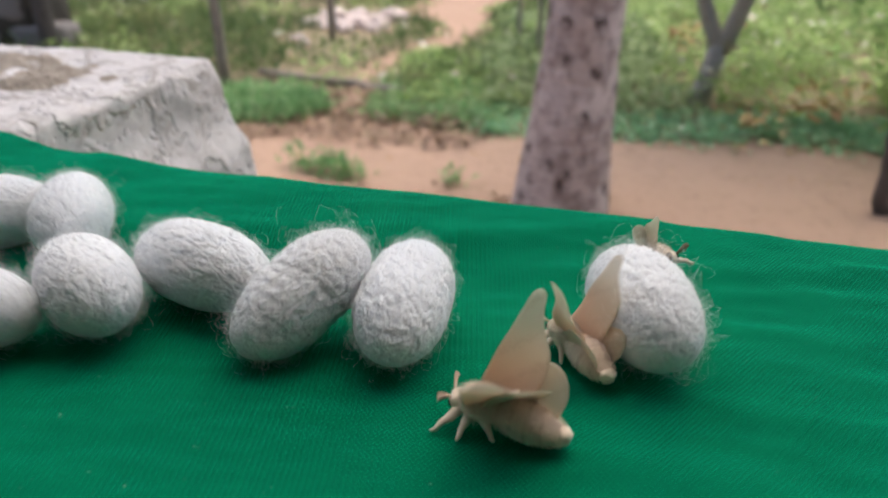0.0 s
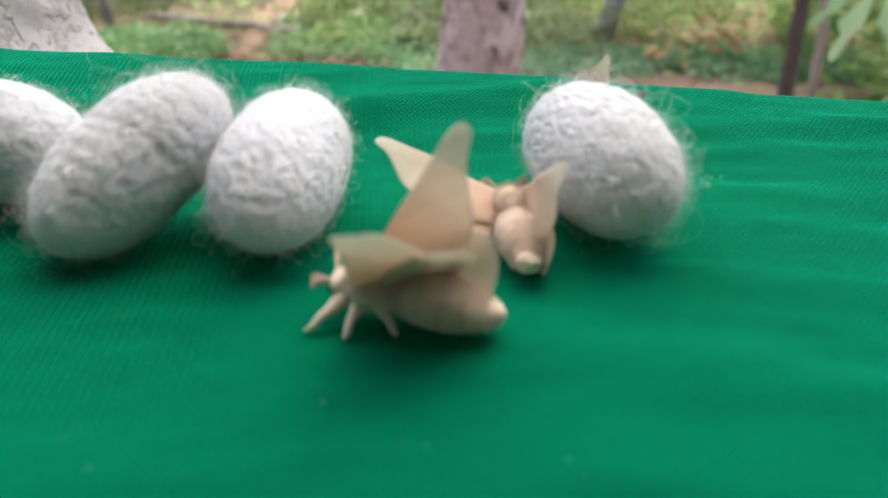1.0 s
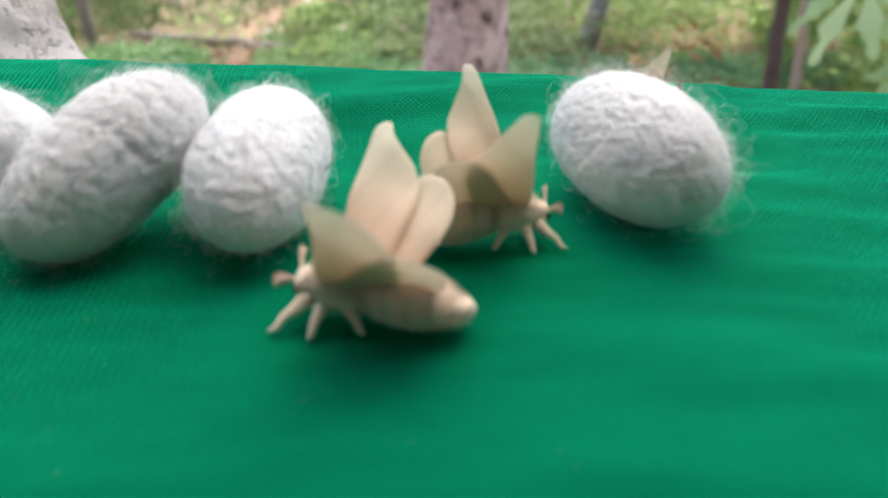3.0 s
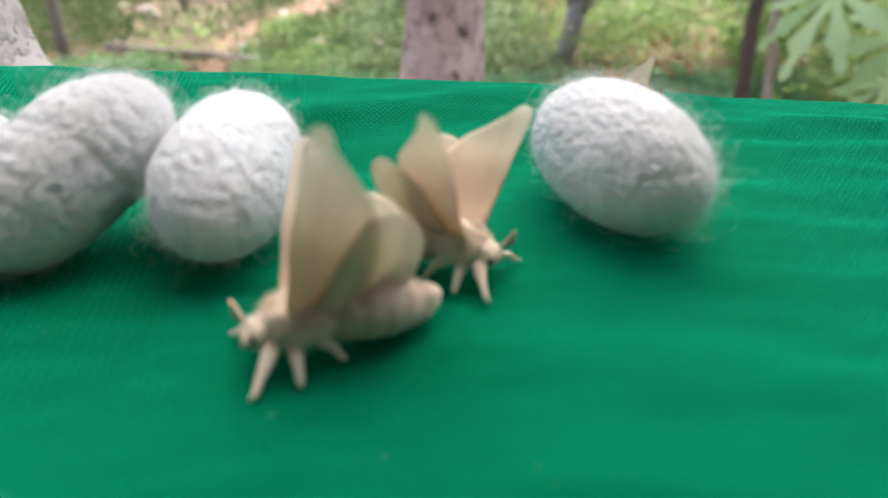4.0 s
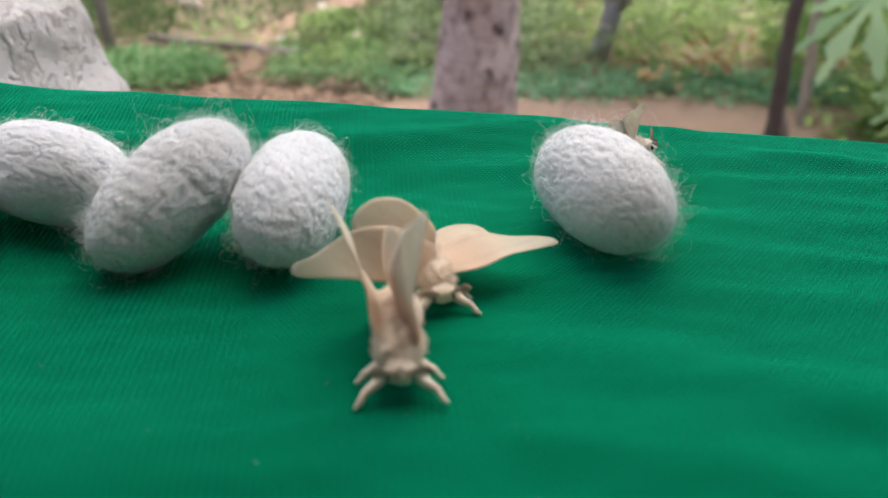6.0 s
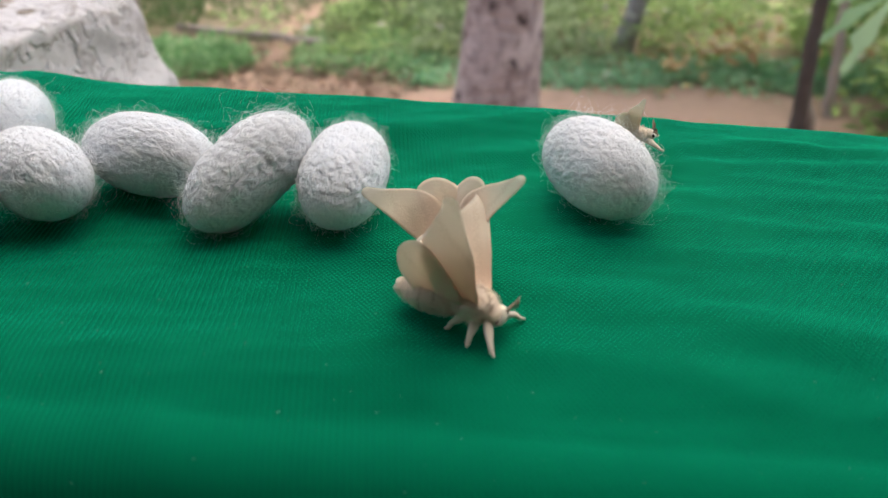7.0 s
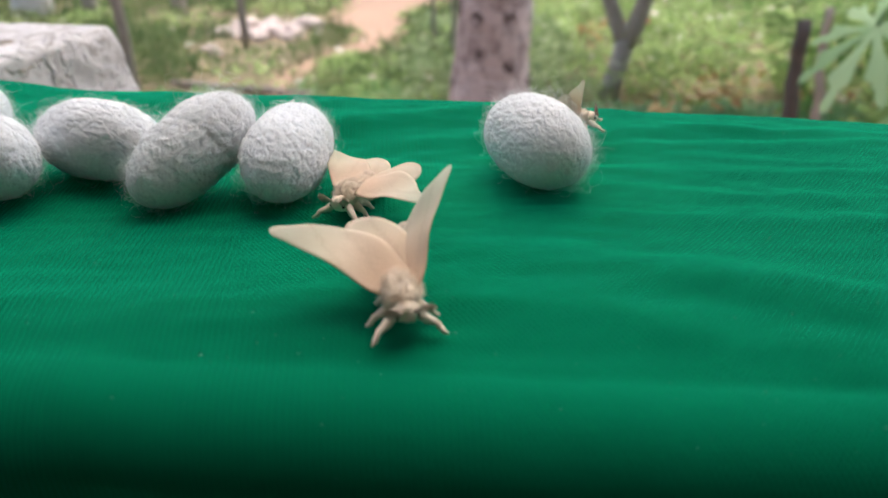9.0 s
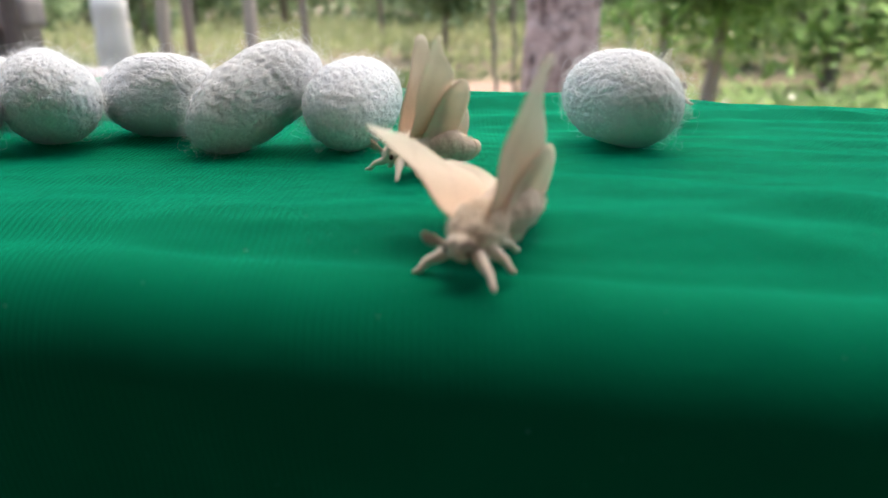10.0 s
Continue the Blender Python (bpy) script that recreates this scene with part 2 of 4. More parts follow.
# meadow grass lightened so its colour carries the hazy far light
HAZEGRASS = leaf_material("hazed_meadow_grass", (0.34, 0.40, 0.18), (0.46, 0.51, 0.26), (0.62, 0.63, 0.40))
PAPAYA = leaf_material("papaya_leaf", (0.27, 0.46, 0.24), (0.34, 0.54, 0.30), (0.44, 0.64, 0.38), 0.5, 0.15)
BROWNLEAF = leaf_material("brown_leaf", (0.12, 0.075, 0.045), (0.24, 0.16, 0.10), (0.36, 0.26, 0.17), 0.1, 0.15)
LITTER = leaf_material("dry_leaf", (0.34, 0.20, 0.09), (0.50, 0.33, 0.14), (0.62, 0.48, 0.24), 0.15, 0.15)
PALELEAF = leaf_material("bleached_leaf", (0.46, 0.42, 0.30), (0.62, 0.58, 0.46), (0.80, 0.77, 0.68), 0.2, 0.15)
PINK = plain("pink_rag", (0.72, 0.20, 0.18), (0.55, 0.14, 0.14), 30, 0.8, 0.3, 0.003)
STONE = plain("pale_stone", (0.66, 0.56, 0.52), (0.46, 0.37, 0.34), 20, 0.9, 0.6, 0.006)
# dark colour of the unseen light blockers, kept low to limit bounce
BLOCKERPAINT = plain("dark_blocker_paint", (0.10, 0.09, 0.08), (0.068, 0.06, 0.054), 3, 0.9, 0.3, 0.003)
BLOCK = plain("grey_block", (0.25, 0.23, 0.22), (0.17, 0.155, 0.15), 15, 0.95, 0.6, 0.004)
MORTAR = plain("block_mortar", (0.12, 0.11, 0.105), (0.08, 0.075, 0.07), 20, 0.95, 0.4, 0.003)


# ---- mesh helpers ----
def mesh_of(name, verts, faces, mat, smooth=True):
    me = bpy.data.meshes.new(name)
    me.from_pydata([tuple(v) for v in verts], [], faces)
    me.materials.append(mat)
    if smooth:
        me.polygons.foreach_set("use_smooth", [True] * len(me.polygons))
    me.update()
    return me


def part(name, bm, mat=None, parent=None, label="", smooth=True):
    """Links a bmesh or a finished mesh as one object under a thing."""
    if isinstance(bm, bmesh.types.BMesh):
        me = bpy.data.meshes.new(name)
        bmesh.ops.recalc_face_normals(bm, faces=bm.faces)
        bm.to_mesh(me)
        bm.free()
        me.materials.append(mat)
        if smooth:
            me.polygons.foreach_set("use_smooth", [True] * len(me.polygons))
    else:
        me = bm
    ob = new(name, me)
    if parent:
        ob.parent = parent
    return tagged(ob, label)


def tube(points, radii, segs=8, bm=None, bend=None):
    """A round limb through points, closed at both ends."""
    bm = bm or bmesh.new()
    rings = []
    pts = [Vector(p) for p in points]
    for i, p in enumerate(pts):
        d = (pts[min(i + 1, len(pts) - 1)] - pts[max(i - 1, 0)]).normalized()
        s = d.cross(Vector((0.13, 0.27, 0.95) if abs(d.z) < 0.9 else (1, 0.1, 0))).normalized()
        u = d.cross(s)
        rings.append([bm.verts.new(p + (s * math.cos(a) + u * math.sin(a)) * radii[i])
                      for a in (2 * math.pi * k / segs for k in range(segs))])
    for a, b in zip(rings, rings[1:]):
        for k in range(segs):
            bm.faces.new((a[k], a[(k + 1) % segs], b[(k + 1) % segs], b[k]))
    bm.faces.new(rings[0][::-1])
    bm.faces.new(rings[-1])
    return bm


def ball(radii, centre=(0, 0, 0), sub=3, rough=0.0, freq=300, seed=0):
    bm = bmesh.new()
    bmesh.ops.create_icosphere(bm, subdivisions=sub, radius=1)
    for v in bm.verts:
        n = v.co.normalized()
        p = Vector((n.x * radii[0], n.y * radii[1], n.z * radii[2]))
        if rough:
            p += n * noise.noise(p * freq + Vector((seed, 3.1 * seed, 0))) * rough
        v.co = p + Vector(centre)
    return bm


def rough_box(size, centre, cuts, rough, freq, seed=0, round_by=0.0, flare=0.0):
    """A worn block: a gridded box with rounded edges and an uneven face."""
    bm = bmesh.new()
    bmesh.ops.create_cube(bm, size=2)
    bmesh.ops.subdivide_edges(bm, edges=bm.edges[:], cuts=cuts, use_grid_fill=True)
    h = Vector(size) / 2
    for v in bm.verts:
        p = Vector((v.co.x * h.x, v.co.y * h.y, v.co.z * h.z))
        inner = Vector([max(-h[i] + round_by, min(h[i] - round_by, p[i])) for i in range(3)])
        out = p - inner
        n = out.normalized() if out.length > 0 else Vector((0, 0, 0))
        p = inner + n * min(out.length, round_by) if out.length > 0 else p
        k = (h.z - p.z) / (2 * h.z)
        p.x += flare * k * (1 if p.x > 0 else -1)
        q = p * freq + Vector((seed * 7.3, seed, seed * 2.1))
        p += n * (noise.noise(q) + 0.5 * noise.noise(q * 2.3) + 0.25 * noise.noise(q * 5.1)) * rough
        v.co = p + Vector(centre)
    return bm


def leaves(name, at, length, width, mat, up=0.5, spread=None, seed=1):
    """Many small folded leaves, four corners each, at the given places."""
    r = np.random.default_rng(seed)
    n = len(at)
    yaw = r.uniform(0, 2 * np.pi, n)
    tilt = np.clip(r.normal(up, 0.45, n), -1.2, 1.5)
    d = np.stack([np.cos(yaw) * np.cos(tilt), np.sin(yaw) * np.cos(tilt), np.sin(tilt)], 1)
    s = np.stack([-np.sin(yaw), np.cos(yaw), r.normal(0, 0.35, n)], 1)
    s /= np.linalg.norm(s, axis=1)[:, None]
    ln = (length * r.uniform(0.6, 1.35, n))[:, None]
    wd = (width * r.uniform(0.6, 1.35, n))[:, None]
    sag = np.stack([np.zeros(n), np.zeros(n), -0.18 * ln[:, 0]], 1)
    v = np.stack([at, at + d * ln * 0.45 + s * wd / 2, at + d * ln + sag, at + d * ln * 0.45 - s * wd / 2], 1).reshape(-1, 3)
    i = np.arange(n)[:, None] * 4
    f = np.concatenate([i + [0, 1, 2], i + [0, 2, 3]])
    me = bpy.data.meshes.new(name)
    me.from_pydata(v.tolist(), [], f.tolist())
    me.materials.append(mat)
    me.update()
    return me


# ---- setting ----
GZ = -0.85


def ground_height(x, y):
    return GZ + 0.012 * noise.noise(Vector((x * 1.7, y * 1.7, 0.3))) + max(0.0, y - 6) * 0.004


def sheet(name, xs, ys, lift, mat, edge=None):
    verts, faces = [], []
    for j, y in enumerate(ys):
        for i, x in enumerate(xs):
            px, py = edge(i / (len(xs) - 1), j / (len(ys) - 1)) if edge else (x, y)
            verts.append((px, py, ground_height(px, py) + lift))
    w = len(xs)
    for j in range(len(ys) - 1):
        for i in range(w - 1):
            a = j * w + i
            faces.append((a, a + 1, a + w + 1, a + w))
    return mesh_of(name, verts, faces, mat)


def spaced(far):
    near = list(np.arange(-6, 6.01, 0.25))
    out, step = [], 0.4
    x = 6
    while x < far:
        step *= 1.35
        x += step
        out.append(x)
    return [-v for v in out[::-1]] + near + out


TRAIL = ((2.9, -0.78, 0.17), (3.5, -0.75, 0.075), (3.8, -0.78, 0.09), (4.05, -0.74, 0.12), (4.35, -0.57, 0.145), (4.75, -0.42, 0.165), (5.2, -0.35, 0.24), (5.8, -0.55, 0.36), (7.0, -0.30, 0.5), (8.5, -0.1, 0.7))  # y, x, half width


def trail_line(y):
    """Middle and half width of the sandy trail at y."""
    for (y0, x0, w0), (y1, x1, w1) in zip(TRAIL, TRAIL[1:]):
        if y <= y1:
            break
    t = max(0.0, min(1.0, (y - y0) / (y1 - y0)))
    t = t * t * (3 - 2 * t)
    return x0 + (x1 - x0) * t, w0 + (w1 - w0) * t, y


def build_ground():
    ground = part("ground", sheet("ground", spaced(600), spaced(600), 0, EARTH))
    tagged(ground, "weedy brown earth of an open grove", "ground", kind="structure")

    def lane(u, v):
        x = -9 + 18 * u
        far = 2.72 - 0.06 * x + 0.09 * noise.noise(Vector((x * 1.6, 0, 4))) + (0.12 if -1.3 < x < -0.4 else 0)
        return x, 0.25 + (far - 0.25) * v
    road = part("path", sheet("path", range(121), range(31), 0.006, DIRT, lane))
    tagged(road, "trodden reddish dirt path", "path", kind="structure")

    def trail(u, v):
        cx, w, cy = trail_line(2.9 + 5.6 * v)
        return cx + (u - 0.5) * 2 * w * (1 + 0.25 * noise.noise(Vector((cy * 2, u * 2, 1)))), cy
    walkway = part("path", sheet("path", range(13), range(51), 0.011, DIRT, trail))
    tagged(walkway, "narrow sandy trail winding through the weeds", "path", kind="structure")


build_ground()

# low wall under cloth; behind, plain unseen wall and slab added to block light
ledge = part("wall_ledge", rough_box((1.5, 0.085, 0.835), (0, -0.004, GZ + 0.4165), 6, 0.002, 9, 3, 0.012), PLASTER)
tagged(ledge, "low rendered parapet wall under the green cloth", "wall", kind="structure")
back = part("light_block_wall", rough_box((9.0, 0.2, 2.1), (0, -0.52, GZ + 1.05), 9, 0.004, 2, 5, 0.02), BLOCKERPAINT)
tagged(back, "plain unseen wall added to block light from behind", "wall", kind="structure")
# unseen slab added to keep overhead sky off the cloth
shade_slab = part("ceiling", rough_box((9.0, 0.50, 0.12), (0, -0.21, GZ + 2.05), 9, 0.003, 2, 6, 0.01), BLOCKERPAINT)
tagged(shade_slab, "plain unseen slab added to block light from above", "ceiling", kind="structure")


def far_edge(x):
    """The far rim of the cloth, in centimetres."""
    return 6.15 - 0.165 * (x - 2.5) + 0.2 * noise.noise(Vector((x * 0.13, 2.0, 0))) + max(0.0, -x - 10) * 0.17


FOLDS = [  # x0, y0, x1, y1, width, height in centimetres: soft ridges in the cloth
    (3, -2.6, 14, -5.6, 0.55, 0.16), (5, -1.2, 16, -2.6, 0.4, 0.12), (7, 1.2, 18, 0.2, 0.35, 0.11),
    (6.5, 2.6, 17, 2.4, 0.3, 0.09), (8, -4.2, 17, -8.0, 0.6, 0.15), (-16, 4.8, 1, 4.6, 0.7, 0.22),
    (-3, 3.4, 6, 5.4, 0.5, 0.16), (-9, -4.4, 2, -4.9, 0.7, 0.12), (2, 3.2, 12, 3.6, 0.35, 0.1),
    (-18, 8.2, -9, 5.6, 0.8, 0.35), (9, -0.4, 15, -0.9, 0.25, 0.08), (4, -4.6, 12, -6.6, 0.5, 0.12),
    (10, 3.8, 16, 2.9, 0.28, 0.10), (9.5, 1.9, 14, 1.1, 0.22, 0.07), (12, -2.0, 18, -3.4, 0.35, 0.10),
]


def cloth_top(x, y):
    yc = far_edge(x)
    k = max(0.0, min(1.0, (y - (yc - 4.2)) / 4.0))
    z = (0.56 - 0.027 * max(0.0, min(14.0, x - 2))) * k * k * (3 - 2 * k)
    for x0, y0, x1, y1, w, h in FOLDS:
        dx, dy = x1 - x0, y1 - y0
        ll = dx * dx + dy * dy
        t = ((x - x0) * dx + (y - y0) * dy) / ll
        if -0.25 < t < 1.25:
            tc = max(0.0, min(1.0, t))
            off = abs((x - x0) * dy - (y - y0) * dx) / math.sqrt(ll)
            d = math.hypot(off, (t - tc) * math.sqrt(ll))
            if d < 3 * w:
                z += 0.75 * h * math.exp(-(d / w) ** 2) * (0.7 + 0.3 * math.sin(t * 3.1))
    z -= 0.055 * max(0.0, -3.6 - y) ** 2
    fine = max(0.0, min(1.0, (x - 3) / 5)) * max(0.0, min(1.0, (y + 6.5) / 2))
    fine *= 0.35 + 1.3 * abs(noise.noise(Vector((x * 0.17, y * 0.33, 3.3))))
    z += 0.05 * fine * (1 - 2 * abs(noise.noise(Vector((x * 0.2 + y * 0.1, y * 1.0 + x * 0.34, 8.2)))))
    z += 0.05 * noise.noise(Vector((x * 0.45, y * 0.6, 1.7)))
    z += 0.03 * noise.noise(Vector((x * 0.9, y * 2.6, 5.0)))
    k = max(0.0, min(1.0, (-7.0 - x) / 5)) * max(0.0, min(1.0, (y - yc + 3.0) / 3.0))
    z += k * (0.15 + 0.16 * math.sin(x * 1.1))
    return z - 0.06


def build_cloth():
    xs = [-75 + 3 * i for i in range(19)] + list(np.arange(-18, 24.01, 0.14)) + [27 + 3 * i for i in range(17)]
    verts, rows = [], []
    for x in xs:
        col = []
        yc = far_edge(max(-20, min(24, x)))
        yf = -6.0 - 0.075 * max(-20, min(24, x))
        sway = 0.9 * noise.noise(Vector((x * 0.16, 0.7, 3))) + 0.4 * noise.noise(Vector((x * 0.5, 1.7, 3)))
        rf = 1.4
        for k in range(41):  # hanging front, from the hem up
            t = k / 40
            z = -46 + (46 - rf + cloth_top(x, yf)) * t ** 0.6
            dep = min(1.0, max(0.0, -z - rf + cloth_top(x, yf)) / 14) ** 1.4
            col.append((x, yf - rf + dep * (3.6 + sway * 1.8) + dep * 0.9 * noise.noise(Vector((x * 0.28, z * 0.22, 0)))
                        + min(1.0, max(0.0, -z - rf) / 2.5) * (0.40 * noise.noise(Vector((x * 0.42, z * 0.5, 6))) + 0.16 * noise.noise(Vector((x * 1.1, z * 1.0, 2)))), z))
        for k in range(1, 24):  # rounded front rim
            a = math.pi / 2 * k / 24
            col.append((x, yf - rf * math.cos(a), cloth_top(x, yf) - rf + rf * math.sin(a)))
        for k in range(112):  # top
            y = yf + (yc - yf) * k / 111
            col.append((x, y, cloth_top(x, y)))
        zt = cloth_top(x, yc)
        for k in range(1, 9):  # rounded far rim
            a = math.pi / 2 * k / 8
            col.append((x, yc + 0.8 * math.sin(a), zt - 0.8 + 0.8 * math.cos(a)))
        for k in range(1, 12):
            col.append((x, yc + 0.8 + 0.5 * sway * k / 11, zt - 0.8 - 40 * k / 11))
        rows.append(len(col))
        verts += col
    n = rows[0]
    faces = []
    for i in range(len(xs) - 1):
        for j in range(n - 1):
            a = i * n + j
            faces.append((a, a + n, a + n + 1, a + 1))
    me = mesh_of("tablecloth", [(x * C, y * C, z * C) for x, y, z in verts], faces, CLOTH)
    ob = part("tablecloth", me)
    tagged(ob, "creased bright green woven net cloth draped over a parapet", "cloth")


build_cloth()


# ---- cocoons ----
def cocoon(x, y, yaw, a, b, tilt, seed, waist=0.0, floss=260, label=""):
    bm = bmesh.new()
    bmesh.ops.create_icosphere(bm, subdivisions=6 if x > -7 else 5, radius=1)
    a, b = a * C, b * C
    off = Vector((seed * 3.7, seed * 1.3, seed * 5.1))
    for v in bm.verts:
        n = v.co.normalized()
        k = abs(n.x) ** 2.12
        r = math.sqrt(max(0.0, 1 - k))
        q = math.hypot(n.y, n.z) or 1
        w = 1 - waist * math.exp(-((n.x - 0.05) / 0.25) ** 2) - (0.03 * math.exp(-((n.x - 0.02 + 0.16 * n.y + 0.03 * math.sin(n.z * 6)) / 0.035) ** 2) if waist > 0.04 else 0)
        p = Vector((n.x * a, n.y / q * r * b * w, n.z / q * r * b * w))
        s = p * 380 + off
        warp = Vector((noise.noise(s * 0.7), noise.noise(s * 0.7 + Vector((9, 0, 0))), noise.noise(s * 0.7 + Vector((0, 9, 0)))))
        ridge = abs(noise.noise(s + warp * 0.8))
        ridge2 = abs(noise.noise(s * 2.2 + warp))
        lump = noise.noise(p * 80 + off)
        p += n * (0.0016 * min(ridge, 0.24) + 0.0007 * min(ridge2, 0.28) + 0.0004 * lump - 0.0005)
        if p.z < -b * 0.92:
            p.z = -b * 0.92 + (p.z + b * 0.92) * 0.3
        v.co = p
    ob = part("cocoon", bm, SILK)
    ti = radians(tilt)
    rest = math.sqrt((b * math.cos(ti)) ** 2 + (a * math.sin(ti)) ** 2)
    ob.matrix_world = pose(x * C, y * C, rest - 0.0008, 0, -tilt, yaw)
    tagged(ob, label, "cocoon", "silkworm cocoons")
    r = random.Random(seed)
    fm = bmesh.new()
    for i in range(floss):
        wisp = seed in (16, 18) and i % 48 == 0  # long loose ends on the crest
        th, u = r.uniform(0.8, 2.3) if wisp else r.uniform(0, 2 * math.pi), r.uniform(-1, 1)
        if r.random() < 0.55:
            u = math.copysign(abs(u) ** 0.4, u)
        rr = math.sqrt(max(0.02, 1 - abs(u) ** 2.3))
        nrm = Vector((u * b / a, math.cos(th) * rr, math.sin(th) * rr)).normalized()
        p = Vector((u * a, math.cos(th) * rr * b, math.sin(th) * rr * b))
        kind = i % 9
        loose = 0.9 if kind < 6 else 0.45
        d = (nrm * r.uniform(0.15, loose) + Vector((r.gauss(0, 0.7), r.gauss(0, 0.7), r.gauss(0, 0.7)))).normalized()
        if p.z < -b * 0.6:
            d.z = abs(d.z)
        step, n, pull = (r.uniform(0.0002, 0.0005), 6, 0.10) if kind < 6 else (r.uniform(0.0004, 0.0007), 9, 0.10) if kind < 8 else (r.uniform(0.0004, 0.0009), 11, 0.06)
        if wisp:
            step, n, pull = r.uniform(0.0006, 0.0011), 12, 0.04
        pts = [p - nrm * 0.0002]
        axis = Vector((r.gauss(0, 1), r.gauss(0, 1), r.gauss(0, 1))).normalized()
        for s in range(n):
            turn = axis.cross(d) * (0.28 if kind >= 6 else 0.15)
            d = (d + turn + Vector((r.gauss(0, 0.3), r.gauss(0, 0.3), r.gauss(0, 0.3))) - nrm * pull * s).normalized()
            q = pts[-1] + d * step
            if q.z < -b * 0.9:
                q.z = -b * 0.9
            pts.append(q)
        w = r.uniform(0.000009, 0.000015) if kind < 6 else r.uniform(0.000011, 0.000018)
        tube(pts, [w] * (n - 1) + [w * 0.7, w * 0.3], 3, fm)
    tagged(part("floss", fm, FLOSS, ob), "loose fuzzy silk strands", kind="stuff")
    return ob


COCOONS = [
    (-11.2, 3.4, 35, 1.68, 1.0, 0, 11, 0.03, "white silkworm cocoon at the end of a row"),
    (-8.76, -0.72, 178, 1.68, 0.93, 0, 12, 0.03, "white oval silkworm cocoon lying on green cloth"),
    (-8.9, 3.6, -66, 1.69, 0.99, 0, 13, 0.03, "fuzzy white silkworm cocoon behind another cocoon"),
    (-6.57, 0.27, 135, 1.73, 1.01, -5, 14, 0.035, "plump white silkworm cocoon with floss at its foot"),
    (-4.52, 1.36, -26, 1.92, 0.98, 2.7, 15, 0.02, "long white wrinkled silkworm cocoon lying across the row"),
    (-1.86, 0.12, 44.7, 1.67, 0.94, 26.9, 16, 0.05, "pinched cream-white silkworm cocoon leaning on its neighbour"),
    (0.2, 0.35, 85, 1.76, 0.965, 3.5, 17, 0.02, "egg-shaped white silkworm cocoon at the end of the row"),
]
for cx, cy, cyaw, ca, cb, ct, cs, cw, cl in COCOONS:
    cocoon(cx, cy, cyaw, ca, cb, ct, cs, cw, 5200 if cs in (12, 13, 14) else 3800, cl)
LONE = cocoon(4.94, 0.49, 102, 1.71, 1.01, 0, 18, 0.0, 4200, "round white wrinkled cocoon lying apart with a moth behind")


# ---- moths ----
def outline(points, per=5):
    """A smooth closed curve through the points."""
    out, n = [], len(points)
    for i in range(n):
        p0, p1, p2, p3 = (Vector((*points[(i + k) % n], 0)) for k in (-1, 0, 1, 2))
        for j in range(per):
            t = j / per
            out.append(0.5 * (2 * p1 + (p2 - p0) * t + (2 * p0 - 5 * p1 + 4 * p2 - p3) * t * t + (3 * p1 - p0 - 3 * p2 + p3) * t ** 3))
    return out


def wing_mesh(name, points, side, s, camber, phase, mat):
    """A thin cambered wing with two faces and a rim; side 1 is the left wing."""
    rim = outline(points)
    mid = sum(rim, Vector()) / len(rim)
    rings, n = 7, len(rim)
    top = [mid.copy()] + [mid.lerp(p, k / rings) for k in range(1, rings + 1) for p in rim]
    verts, faces = [], []

    def lift(p):
        return camber * (p.y * (2.1 - p.y)) * 0.35 + 0.03 * math.sin(p.x * 5 + p.y * 2.2 + phase) + 0.02 * math.sin(p.y * 6 + phase)
    for k, dz in ((0, 0.006), (1, -0.006)):
        verts += [(p.x * s * C, p.y * side * s * C, (lift(p) + dz) * s * C) for p in top]
    m = len(top)
    for base, flip in ((0, False), (m, True)):
        for i in range(n):
            f = [(base, base + 1 + i, base + 1 + (i + 1) % n)]
            for k in range(rings - 1):
                a = base + 1 + k * n
                f.append((a + i, a + n + i, a + n + (i + 1) % n, a + (i + 1) % n))
            faces += [q[::-1] if flip else q for q in f]
    o = 1 + (rings - 1) * n
    for i in range(n):
        j = (i + 1) % n
        faces.append((o + i, m + o + i, m + o + j, o + j))
    me = mesh_of(name, verts, faces, mat)
    bm = bmesh.new()
    bm.from_mesh(me)
    bmesh.ops.recalc_face_normals(bm, faces=bm.faces)
    bm.to_mesh(me)
    bm.free()
    return me


FOREWING = [(0.10, -0.05), (0.34, 0.55), (0.50, 1.15), (0.66, 1.70), (0.74, 1.98), (0.70, 2.13), (0.56, 2.13), (0.38, 1.93), (0.10, 1.72),
            (-0.20, 1.50), (-0.44, 1.18), (-0.58, 0.78), (-0.58, 0.34), (-0.48, -0.04)]
HINDWING = [(-0.10, 0.05), (-0.12, 0.62), (-0.18, 1.18), (-0.36, 1.44), (-0.66, 1.44), (-0.94, 1.22), (-1.08, 0.84), (-1.0, 0.44), (-0.74, 0.04)]


